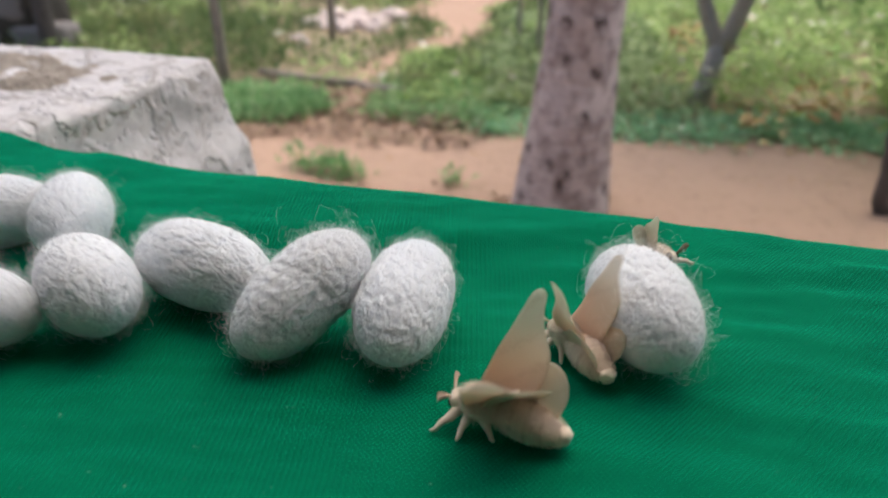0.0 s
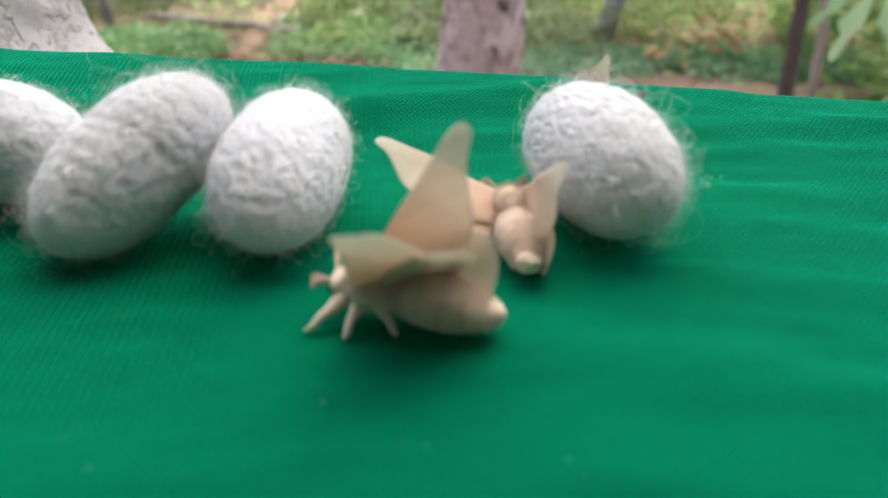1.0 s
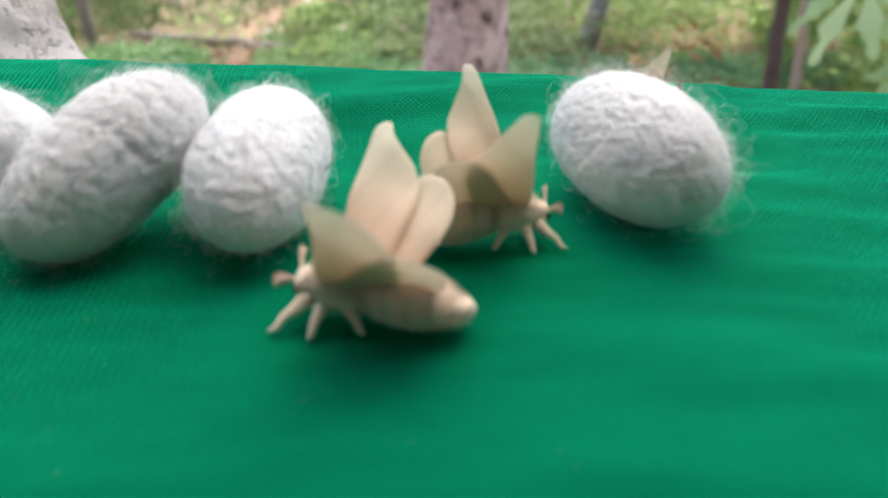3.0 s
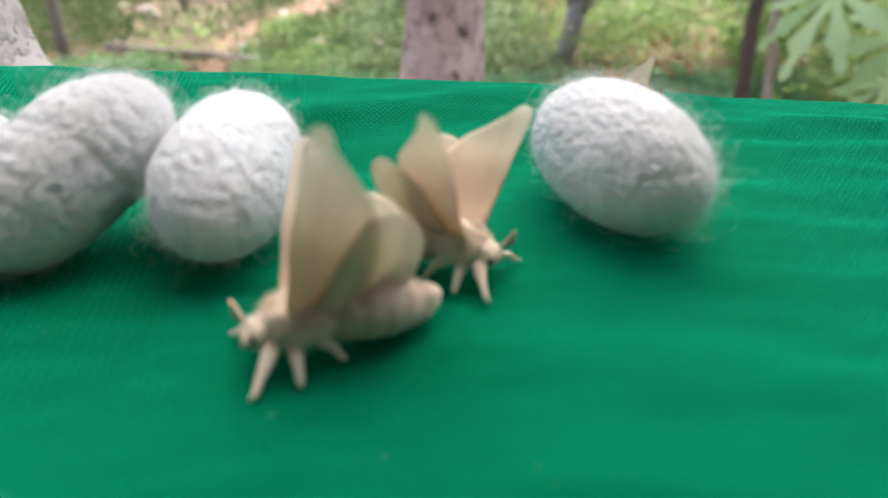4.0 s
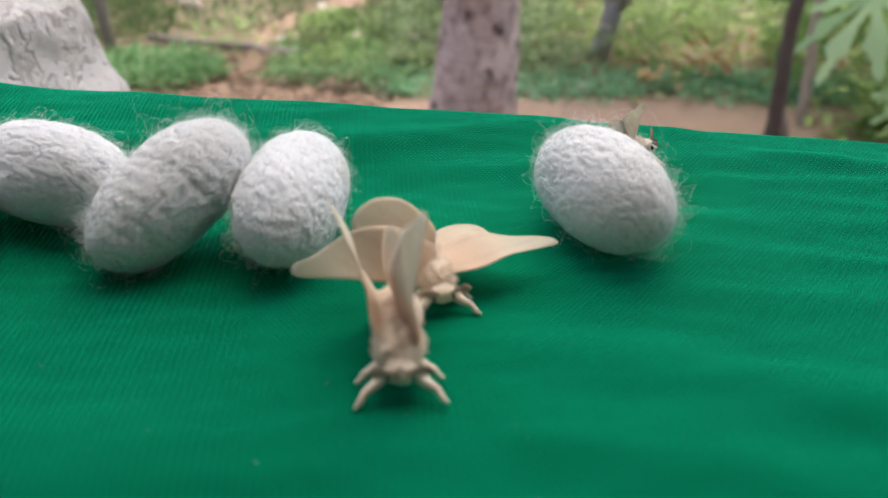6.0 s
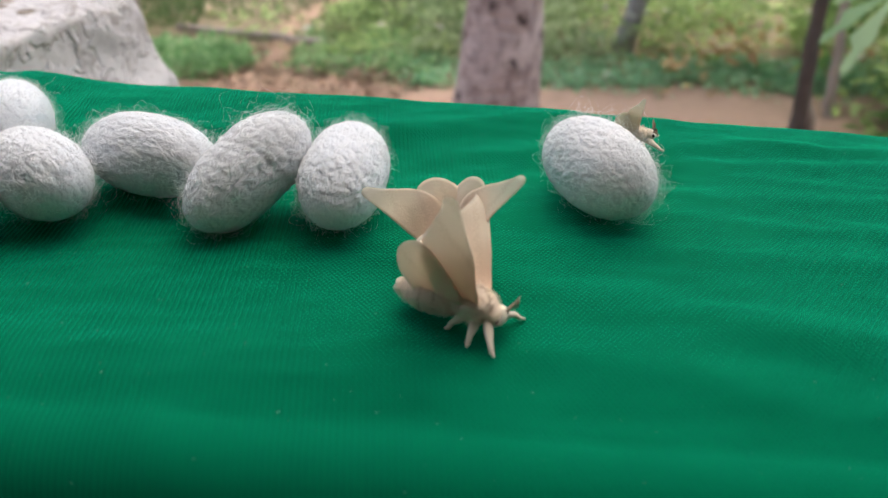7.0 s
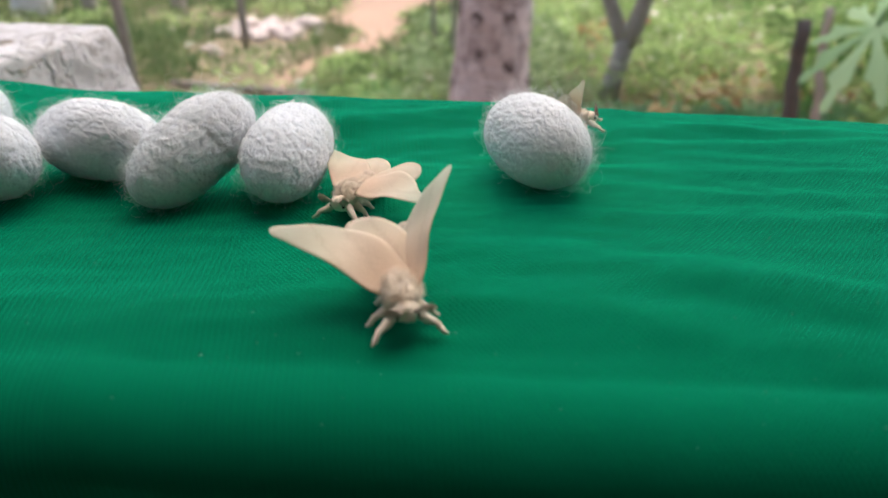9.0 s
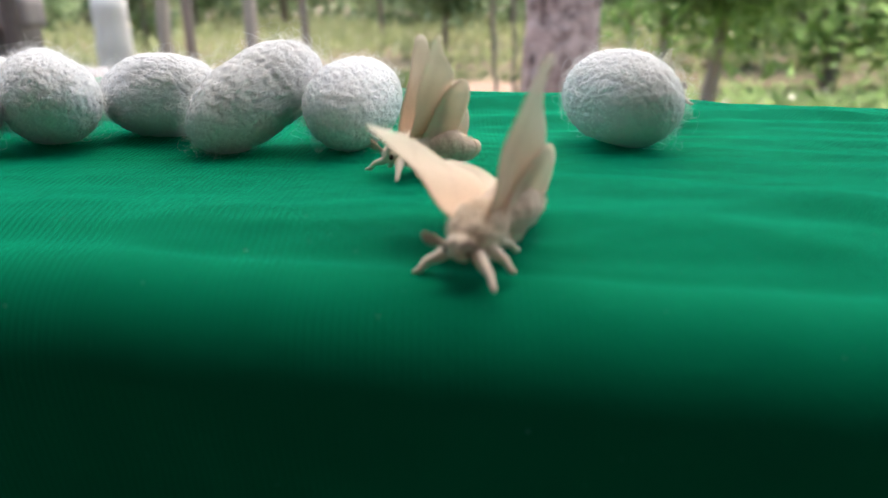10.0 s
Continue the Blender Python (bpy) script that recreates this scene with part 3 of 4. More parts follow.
def moth(s, seed, label, spread=1.0, comb=None):
    """A silk moth that looks along +x; its feet are at z = 0. Returns the thing and its two forewings."""
    root = new("moth")
    tagged(root, label, "moth", "silk moths")
    k = s * C

    def P(x, y, z):
        return (x * k, y * k, z * k)
    part("thorax", ball((0.44 * k, 0.33 * k, 0.31 * k), P(0.38, 0, 0.44), 4, 0.05 * k, 900, seed), FUR, root, "thick cream fur")
    r = random.Random(seed)
    fur = bmesh.new()
    for i in range(2200):
        th, u = r.uniform(0, 2 * math.pi), r.uniform(-1, 1)
        q = math.sqrt(1 - u * u)
        n = Vector((u, q * math.cos(th), abs(q * math.sin(th)) * (1 if r.random() < 0.85 else -1)))
        base = Vector(P(0.38 + n.x * 0.43, n.y * 0.32, 0.44 + n.z * 0.30))
        d = (n + Vector((-0.9 + r.gauss(0, 0.3), r.gauss(0, 0.3), r.gauss(0, 0.3)))).normalized()
        ln = r.uniform(0.07, 0.17) * k
        tube([base, base + d * ln * 0.5, base + d * ln - n * ln * 0.15], [0.0026 * k, 0.0022 * k, 0.0007 * k], 3, fur)
    tagged(part("fur", fur, FUR, root, "soft cream hairs"), kind="stuff")
    # ringed abdomen
    bm = bmesh.new()
    bmesh.ops.create_icosphere(bm, subdivisions=4, radius=1)
    for v in bm.verts:
        n = v.co.normalized()
        x = n.x * 0.74
        swell = 1.0 + 0.12 * math.cos((n.x + 0.4) * 2.2) + 0.045 * math.sin(n.x * 21)
        tip = 1 - 0.30 * max(0.0, -n.x) ** 2
        fur = 0.02 * noise.noise(n * 9 + Vector((seed, 0, 0)))
        v.co = Vector(P(-0.42 + x, n.y * (0.36 * swell * tip + fur), 0.40 - 0.10 * max(0.0, -n.x) ** 1.5 + n.z * (0.33 * swell * tip + fur)))
    part("abdomen", bm, BELLY, root, "plump ringed beige abdomen")
    hair = bmesh.new()
    for i in range(2000):
        th, u = r.uniform(0, 2 * math.pi), r.uniform(-1, 1)
        q = math.sqrt(1 - u * u)
        n = Vector((u, q * math.cos(th), q * math.sin(th)))
        base = Vector(P(-0.42 + n.x * 0.74, n.y * 0.36, 0.40 - 0.10 * max(0.0, -n.x) ** 1.5 + n.z * 0.33))
        d = (n * 0.7 + Vector((-0.9 + r.gauss(0, 0.35), r.gauss(0, 0.35), r.gauss(0, 0.35)))).normalized()
        ln = r.uniform(0.05, 0.11) * k
        tube([base, base + d * ln * 0.5, base + d * ln - n * ln * 0.15], [0.0034 * k, 0.003 * k, 0.001 * k], 3, hair)
    tagged(part("fur", hair, FUR, root, "short cream hairs"), kind="stuff")
    part("tail_tuft", ball((0.14 * k, 0.19 * k, 0.17 * k), P(-1.10, 0, 0.32), 3, 0.05 * k, 1300, seed + 2), FUR, root)
    head = part("head", ball((0.19 * k, 0.22 * k, 0.19 * k), P(0.80, 0, 0.38), 3, 0.04 * k, 1200, seed + 1), FUR, root)
    for side in (1, -1):
        part("eye", ball((0.05 * k, 0.035 * k, 0.060 * k), P(0.91, 0.165 * side, 0.37), 3), EYE, head, "glossy black eye")
        # feathered antenna
        reach = 0.62 if comb else 0.44
        pts = [Vector(P(0.95 + 0.22 * t - 0.14 * t * t, side * (0.10 + reach * t - 0.10 * t * t), 0.46 + 0.34 * t - 0.26 * t * t)) for t in (i / 9 for i in range(10))]
        bm = tube(pts, [0.026 * k] * 6 + [0.026 * k, 0.022 * k, 0.016 * k, 0.008 * k], 6)
        for i in range(1, 18):
            f = i / 2
            p = pts[int(f)].lerp(pts[min(9, int(f) + 1)], f % 1)
            ln = 0.115 * k * math.sin(math.pi * min(1, 0.15 + i / 20))
            for w in (1, -1):
                q = p + Vector((0.35 * ln, 0.25 * ln * side, w * 0.9 * ln))
                tube([p, p.lerp(q, 0.5) + Vector((0.05 * ln, 0, 0)), q], [0.012 * k, 0.010 * k, 0.004 * k], 4, bm)
        part("antenna", bm, comb or PALECOMB, head, "curved comb antenna")
        for lx, reach, fwd, knee in ((0.72, 0.42, 0.30, 0.20), (0.52, 0.42, 0.04, 0.22), (0.28, 0.18, -0.24, 0.20)):
            a, b, c, d, e = (P(lx, 0.16 * side, 0.30), P(lx + fwd * 0.40, side * (0.16 + reach * 0.40), knee), P(lx + fwd * 0.72, side * (0.16 + reach * 0.74), 0.15),
                             P(lx + fwd * 0.98, side * (0.16 + reach * 0.94), 0.035), P(lx + fwd * 1.22, side * (0.16 + reach * 1.08), 0.02))
            bm = tube([a, Vector(a).lerp(Vector(b), 0.5) + Vector((0, 0, 0.02 * k)), b, Vector(b).lerp(Vector(c), 0.5), c, d, e],
                      [0.090 * k, 0.098 * k, 0.086 * k, 0.068 * k, 0.056 * k, 0.044 * k, 0.024 * k], 8)
            part("leg", bm, LIMB, root)
    wings = []
    for side in (1, -1):
        fore = part("forewing", wing_mesh("forewing", FOREWING, side, s * spread, 0.16, seed, SHORTWING if spread < 1 else WING), None, root, "cream hooked forewing")
        hind = part("hindwing", wing_mesh("hindwing", HINDWING, side, s * spread, 0.12, seed + 1, SHORTWING if spread < 1 else WING), None, fore, "rounded cream hindwing")
        hind.location = (0, 0, -0.035 * k)
        fore.matrix_basis = pose(*P(0.42, 0.20 * side, 0.56), 50 * side, 0, 0)
        wings.append(fore)
    return root, wings


MOTH_A, WINGS_A = moth(1.0, 3, "fluttering cream silk moth walking on green cloth")
MOTH_B, WINGS_B = moth(0.92, 8, "smaller cream silk moth beating its wings near the cocoons")
MOTH_C, WINGS_C = moth(0.85, 5, "cream silk moth with short wings clinging behind a cocoon", 0.52, COMB)
WINGS_C[0].matrix_basis = pose(0.00357, 0.00170, 0.00527, -17.5, -15.5, 93.3)
WINGS_C[1].matrix_basis = pose(0.00357, -0.00170, 0.00527, -82.3, 10.9, -2.8)


# ---- weathered block beside the cloth ----
def build_block():
    bm = bmesh.new()
    bmesh.ops.create_cube(bm, size=2)
    bmesh.ops.subdivide_edges(bm, edges=bm.edges[:], cuts=76, use_grid_fill=True)
    hx, hy, hz, rd = 0.15, 0.085, 0.42, 0.006
    for v in bm.verts:
        zt = (1 - v.co.z) / 2
        zt = zt ** 3.0
        p = Vector((v.co.x * hx, v.co.y * hy, hz - 2 * hz * zt))
        inner = Vector((max(-hx + rd, min(hx - rd, p.x)), max(-hy + rd, min(hy - rd, p.y)), max(-hz + rd, min(hz - rd, p.z))))
        out = p - inner
        n = out.normalized() if out.length else Vector((0, 0, 1))
        p = inner + n * min(out.length, rd) if out.length else p
        drop = hz - p.z
        if p.x > 0:
            p.x += 0.015 * max(0.0, min(1.0, (drop - 0.020) / 0.030)) ** 1.5 + 0.012 * max(0.0, min(1.0, (drop - 0.03) / 0.15)) + 0.006 * max(0.0, noise.noise(Vector((p.y * 18, drop * 30, 2))))
        if p.y < 0:
            p.y -= 0.3 * max(0.0, min(drop, 0.06))
        q = p * 11
        bite = 0.35 * noise.noise(q) + 0.5 * noise.noise(q * 2.4) + 0.45 * noise.noise(q * 5) - 0.9 * max(0.0, noise.noise(q * 3.1 + Vector((4, 2, 7))) - 0.25)
        chip = max(0.0, noise.noise(p * 46 + Vector((1, 5, 2))) - 0.05) * max(0.0, 1 - drop / 0.05)
        p += n * bite * 0.0018 - n * 0.004 * chip * (1 if p.y < 0 else 0.3) + n * 0.0008 * noise.noise(p * 140) + n * 0.003 * abs(noise.noise(q * 1.7 + Vector((9, 0, 0))))
        v.co = p
    block = part("plinth", bm, PLASTER)
    block.matrix_world = pose(-0.318, 0.232, -0.007 - 0.42, 0, 0, -9)
    tagged(block, "weathered white limewashed masonry plinth with worn edges", "plinth")
    bm = bmesh.new()
    bmesh.ops.create_grid(bm, x_segments=70, y_segments=46, size=1)
    for v in bm.verts:
        x, y = v.co.x * 0.095, v.co.y * 0.046
        r = math.hypot(v.co.x, v.co.y)
        z = 0.0026 + 0.0032 * (noise.noise(Vector((x * 60, y * 60, 0))) + 0.5 * noise.noise(Vector((x * 160, y * 160, 2)))) - 0.030 * max(0, r - 0.70 + 0.3 * noise.noise(Vector((x * 40, y * 40, 7))))
        v.co = Vector((x + 0.045, y + 0.012, hz + z))
    part("crumbling_patch", bm, CRUMB, block, "brown crumbling patch of bare lime")


build_block()


# ---- trees, posts and plants of the grove ----
def palm():
    root = new("palm_tree")
    tagged(root, "grey ringed palm trunk with dark scars beside a dirt path", "tree")
    pts, rad = [], []
    for i in range(60):
        t = i / 59
        z = GZ - 0.05 + 5.2 * t
        h = z - GZ
        pts.append((0.165 + 0.055 * min(1, h / 0.85) - 0.045 * max(0, h - 0.5) ** 1.0 * 0.6, 2.0 + 0.03 * math.sin(h), z))
        rad.append((0.152 - 0.035 * min(1, h / 0.45) - 0.014 * min(1, h / 1.2)) * (1 + 0.02 * math.sin(h * 52)))
    bm = tube(pts, rad, 40)
    for v in bm.verts:
        v.co += Vector((noise.noise(v.co * 9), noise.noise(v.co * 9 + Vector((5, 0, 0))), 0)) * 0.008
    part("trunk", bm, BARK, root)
    top = Vector(pts[-1])
    r = random.Random(4)
    fronds, k = [], 0
    for f in range(16):
        yaw, rise = f * 2.4, r.uniform(0.1, 0.9)
        spine = []
        for i in range(14):
            t = i / 13
            spine.append(top + Vector((math.cos(yaw) * 2.0 * t, math.sin(yaw) * 2.0 * t, rise * 1.4 * t - 1.7 * t * t)))
        fb = tube(spine, [0.022 * (1 - 0.85 * i / 13) for i in range(14)], 6)
        for i in range(1, 60):
            t = i / 4.6
            p = spine[int(t)].lerp(spine[min(13, int(t) + 1)], t % 1)
            for w in (1, -1):
                d = Vector((-math.sin(yaw) * w, math.cos(yaw) * w, -0.35)) * 0.45 * math.sin(math.pi * min(0.95, 0.12 + i / 66)) + Vector((math.cos(yaw), math.sin(yaw), 0)) * 0.15
                a, b, c = fb.verts.new(p), fb.verts.new(p + d * 0.5 + Vector((0, 0, 0.022))), fb.verts.new(p + d)
                e = fb.verts.new(p + d * 0.5 - Vector((0, 0, 0.022)))
                fb.faces.new((a, b, c))
                fb.faces.new((a, c, e))
        part("frond", fb, CROWN, root)


palm()


def post(name, foot, top, r0, r1, mat, label, category="post", wob=0.02):
    n = 14
    a, b = Vector(foot), Vector(top)
    pts = [a.lerp(b, i / n) + Vector((noise.noise(Vector((i * 0.6, a.x, 0))), noise.noise(Vector((i * 0.6, a.y, 3))), 0)) * wob for i in range(n + 1)]
    ob = part(name, tube(pts, [(r0 + (r1 - r0) * i / n) * (1 + 0.12 * noise.noise(Vector((i * 0.9, a.x * 3, 7)))) for i in range(n + 1)], 12), mat)
    return tagged(ob, label, category)


def forked_tree():
    root = new("tree")
    tagged(root, "slender grey forked tree among green weeds", "tree")
    part("trunk", tube([(0.84, 3.24, GZ - 0.03), (0.86, 3.24, -0.78), (0.89, 3.25, -0.66), (0.905, 3.25, -0.57)], [0.056, 0.047, 0.044, 0.048], 14), LICHENBARK, root)
    part("branch", tube([(0.905, 3.25, -0.60), (0.87, 3.26, -0.52), (0.82, 3.28, -0.40), (0.78, 3.3, -0.2), (0.76, 3.3, 0.1), (0.72, 3.3, 0.4), (0.66, 3.35, 1.2)], [0.044, 0.038, 0.034, 0.028, 0.018, 0.012, 0.006], 12), LICHENBARK, root)
    part("branch", tube([(0.905, 3.25, -0.60), (0.94, 3.24, -0.52), (0.975, 3.22, -0.38), (0.99, 3.21, -0.2), (1.02, 3.2, 0.1), (1.08, 3.2, 0.4), (1.2, 3.2, 1.3)], [0.046, 0.042, 0.036, 0.028, 0.018, 0.012, 0.006], 12), LICHENBARK, root)
    pts = np.concatenate([rng.normal((0.6, 3.35, 1.35), (0.35, 0.35, 0.3), (900, 3)), rng.normal((1.35, 3.2, 1.4), (0.4, 0.35, 0.3), (900, 3)),
                          rng.normal((0.95, 3.15, 0.12), (0.24, 0.1, 0.14), (1500, 3)), rng.normal((1.25, 3.4, 0.5), (0.25, 0.25, 0.2), (600, 3))])
    tagged(part("crown", leaves("crown", pts, 0.09, 0.04, CROWN, 0.1, seed=21), None, root), kind="stuff")


forked_tree()
post("post", (1.15, 2.03, GZ - 0.03), (1.13, 2.05, -0.30), 0.026, 0.02, DARKWOOD, "dark weathered wooden post beside the path")
post("prop", (1.21, 2.02, GZ - 0.02), (1.145, 2.06, -0.58), 0.022, 0.014, GREYWOOD, "short brown prop leaning on a post", "prop")
post("post", (1.42, 2.35, GZ - 0.03), (1.38, 2.4, -0.32), 0.02, 0.014, PALEPOST, "thin pale post behind a dark post")
post("post", (-1.46, 3.34, GZ - 0.03), (-1.48, 3.36, 1.6), 0.027, 0.024, GREYWOOD, "dark upright fence post beyond the plinth", "post", 0.006)
post("post", (-1.22, 4.6, GZ - 0.03), (-1.26, 4.6, 1.6), 0.026, 0.022, GREYWOOD, "thin grey fence post in the weeds")
post("post", (-2.75, 3.92, GZ - 0.03), (-2.77, 3.94, 1.5), 0.05, 0.045, DARKWOOD, "dark round post beside a block pier")
post("post", (-2.83, 6.0, GZ - 0.03), (-2.80, 6.0, 1.5), 0.06, 0.055, PALEPOST, "pale wooden post standing in grass")
post("post", (-4.6, 6.1, GZ - 0.03), (-4.6, 6.1, 1.5), 0.085, 0.08, PALEPOST, "pale round post standing in grass")
post("post", (-2.05, 5.9, GZ - 0.03), (-2.0, 5.9, 1.6), 0.06, 0.05, PALEPOST, "pale crooked post at the edge of the grove")
post("post", (-3.3, 6.0, GZ - 0.03), (-3.28, 6.0, 0.12), 0.16, 0.14, LIMEWASH, "thick limewashed stump post", "post", 0.01)
post("post", (-3.2, 6.0, 0.1), (-3.2, 6.0, 1.4), 0.06, 0.05, LIMEWASH, "limewashed pole on a thick stump", "post", 0.01)
for bx, by, bh in ((0.13, 3.9, 0.5), (0.02, 4.3, 0.5)):
    post("sapling", (bx, by, GZ - 0.02), (bx - 0.04, by + 0.05, GZ + bh + 0.5), 0.014, 0.008, GREYWOOD, "thin bare sapling among weeds", "sapling", 0.03)
post("branch_on_ground", (-1.36, 3.60, GZ + 0.03), (-0.53, 3.26, GZ + 0.03), 0.018, 0.022, GREYWOOD, "grey fallen branch lying across the trail", "branch", 0.03)


def pier():
    root = new("block_pier")
    tagged(root, "grey concrete block pier at the edge of the grove", "pier")
    part("core", rough_box((0.72, 0.42, 1.9), (-3.22, 4.15, GZ + 0.95), 3, 0.002, 5, 2, 0.01), MORTAR, root)
    bm = rough_box((0.352, 0.20, 0.175), (0, 0, 0), 3, 0.003, 14, 4, 0.012)
    first = part("block", bm, BLOCK, root)
    count = 0
    for row in range(10):
        for col in (-1, 0, 1):
            x = -3.22 + 0.366 * col + (0.183 if row % 2 else 0)
            if not -3.65 < x < -2.8:
                continue
            ob = first if count == 0 else new("block", first.data)
            ob.parent = root
            ob.location = (x, 4.04, GZ + 0.1 + 0.19 * row)
            count += 1


pier()


def scatter(n, x0, x1, y0, y1, keep):
    """Places on the ground in clumps, where keep allows."""
    p = np.stack([rng.uniform(x0, x1, n), rng.uniform(y0, y1, n)], 1)
    ok = np.array([keep(a, b) for a, b in p])
    return p[ok]


def lane_far(x):
    return 2.72 - 0.06 * x + (0.12 if -1.3 < x < -0.4 else 0)


def on_trail(x, y):
    if not 2.9 <= y <= 8.5:
        return False
    cx, w, _ = trail_line(y)
    return abs(x - cx) < w * 0.92


def open_verge(x, y):
    """Trodden ground on and just south of the trail and the heap of stones, where nothing tall grows."""
    for d in (0.0, 0.15, 0.3, 0.45):
        u, v = x * (1 + d / y), y + d
        if on_trail(u, v) or ((u + 1.2) / 0.36) ** 2 + ((v - 5.25) / 0.5) ** 2 < 1:
            return True
    return False


def clump(p, per, h, spread):
    """Leaf feet over each place: a low heap per plant."""
    n = len(p)
    idx = np.repeat(np.arange(n), per)
    hh = rng.uniform(0.35, 1.0, n) * h
    z = rng.uniform(0, 1, n * per) ** 1.3
    q = np.stack([p[idx, 0] + rng.normal(0, spread, n * per) * (1.1 - 0.5 * z), p[idx, 1] + rng.normal(0, spread, n * per) * (1.1 - 0.5 * z),
                  GZ + 0.005 + z * hh[idx]], 1)
    return q


def plants(name, at, length, width, mat, label, category, up=0.5, seed=1):
    ob = part(name, leaves(name, at, length, width, mat, up, seed=seed))
    return tagged(ob, label, category, kind="stuff")


def n2(x, y, f=1.0, o=0.0):
    return noise.noise(Vector((x * f + o, y * f, o)))


# low creeping green along the far edge of the path
p = scatter(1500, -0.2, 4.0, 2.6, 3.5, lambda x, y: lane_far(x) - 0.02 < y < lane_far(x) + 0.35 + 0.2 * n2(x, y, 2))
plants("creeper", clump(p, 12, 0.05, 0.05), 0.035, 0.022, BLUEWEED, "low blue-green creeping weeds along the path", "weeds", 0.3, 31)
p = scatter(330, -1.55, -0.8, 2.7, 3.35, lambda x, y: ((x + 1.2) / 0.34) ** 2 + ((y - 3.02) / 0.26) ** 2 < 1 + 0.8 * n2(x, y, 4, 3))
plants("creeper", clump(p, 30, 0.075, 0.045), 0.045, 0.018, CREEPER, "low bright green weeds beside the dirt trail", "weeds", 0.55, 32)
p = scatter(420, -0.7, -0.05, 2.8, 3.5, lambda x, y: y > 2.95 - 0.25 * (x + 0.7) + 0.15 * n2(x, y, 3, 5) and not on_trail(x, y))
plants("creeper", clump(p, 18, 0.045, 0.045), 0.04, 0.02, CREEPER, "low green weeds creeping along the trail's corner", "weeds", 0.35, 49)
# weeds and bushes on the right
p = scatter(520, 0.62, 5.0, 3.0, 6.5, lambda x, y: y > lane_far(x) + 0.3 + 0.15 * n2(x, y, 2, 1) and n2(x, y, 1.3, 5) > -0.4 and not (y < 3.3 and abs(x - 0.265 * y) < 0.09))
plants("bushes", clump(p, 36, 0.30, 0.11), 0.07, 0.032, WEED, "dense knee-high green weeds and bushes", "bushes", 0.35, 33)
p = scatter(380, -0.1, 0.8, 2.95, 5.2, lambda x, y: y > lane_far(x) + 0.2 and not open_verge(x, y) and n2(x, y, 2.0, 4) > -0.35 and not (y < 3.3 and abs(x - 0.265 * y) < 0.09))
plants("weeds", clump(p, 26, 0.17, 0.085), 0.055, 0.025, DULLWEED, "green weeds growing between path and trail", "weeds", 0.4, 34)
p = scatter(520, -0.6, 0.0, 3.1, 6.0, lambda x, y: y > lane_far(x) + 0.2 and not on_trail(x, y) and n2(x, y, 2.4, 7) > -0.1)
plants("weeds", clump(p, 26, 0.055, 0.06), 0.045, 0.025, WEED, "low green weeds beside the sandy trail", "weeds", 0.4, 44)
# open grass on the left and far off
p = scatter(2600, -6.0, 0.5, 3.35, 9.0, lambda x, y: not open_verge(x, y) and n2(x, y, 1.3, 8) > -0.2)
plants("grass", clump(p, 16, 0.12, 0.08), 0.10, 0.016, GRASS, "patchy yellow-green grass", "grass", 0.8, 35)
p = scatter(700, -6.0, 0.2, 3.35, 8.0, lambda x, y: not open_verge(x, y) and n2(x, y, 1.2, 2) > 0.10)
plants("weeds", clump(p, 30, 0.16, 0.10), 0.06, 0.03, WEED, "scattered green weeds in the grass", "weeds", 0.5, 36)
p = scatter(5200, -26, 26, 8.0, 42, lambda x, y: n2(x, y, 0.35, 4) > -0.3)
plants("grass", clump(p, 9, 0.35, 0.22), 0.38, 0.05, HAZEGRASS, "tall pale meadow grass far off", "grass", 0.9, 37)
# stray tufts on the path, dry leaves
p = np.array([(-0.72, 2.24), (-0.68, 2.22), (-0.66, 2.24), (-0.63, 2.20), (-0.60, 2.22), (-0.58, 2.18), (-0.54, 2.17), (-0.19, 2.15), (-0.78, 2.28)])
plants("tuft", clump(p, 30, 0.075, 0.03), 0.055, 0.014, CREEPER, "small green tufts growing in the path", "weeds", 0.7, 38)
p = scatter(420, -2.2, 3.2, 2.2, 4.6, lambda x, y: n2(x, y, 1.6, 6) > 0.05 and y > lane_far(x) - 0.1)
q = np.stack([p[:, 0], p[:, 1], np.full(len(p), GZ + 0.03)], 1)
plants("dry_leaves", q, 0.05, 0.028, LITTER, "scattered fallen yellow-brown leaves", "leaves", 0.05, 39)
p = scatter(170, 0.9, 2.6, 2.75, 3.25, lambda x, y: n2(x, y, 2.5, 9) > 0.0)
q = np.stack([p[:, 0], p[:, 1], rng.uniform(GZ + 0.04, GZ + 0.12, len(p))], 1)
plants("dry_leaves", q, 0.10, 0.05, LITTER, "large yellowed leaves lying in the weeds", "leaves", 0.2, 40)


p = scatter(230, 0.2, 3.4, 2.9, 5.2, lambda x, y: y > lane_far(x) + 0.1)
q = np.stack([p[:, 0], p[:, 1], rng.uniform(GZ + 0.05, GZ + 0.34, len(p))], 1)
plants("dry_leaves", q, 0.055, 0.04, PALELEAF, "pale bleached leaves caught among green weeds", "leaves", 0.1, 46)
p = scatter(260, -5.0, 0.3, 3.2, 7.5, lambda x, y: n2(x, y, 1.1, 12) > 0.0)
q = np.stack([p[:, 0], p[:, 1], rng.uniform(GZ + 0.04, GZ + 0.16, len(p))], 1)
plants("dry_leaves", q, 0.06, 0.045, PALELEAF, "pale bleached leaves scattered over patchy grass", "leaves", 0.1, 47)
p = scatter(900, -2.4, 2.6, 0.9, 2.75, lambda x, y: y > 2.35 + 0.35 * n2(x, y, 2, 3) or n2(x, y, 2.6, 14) > 0.42)
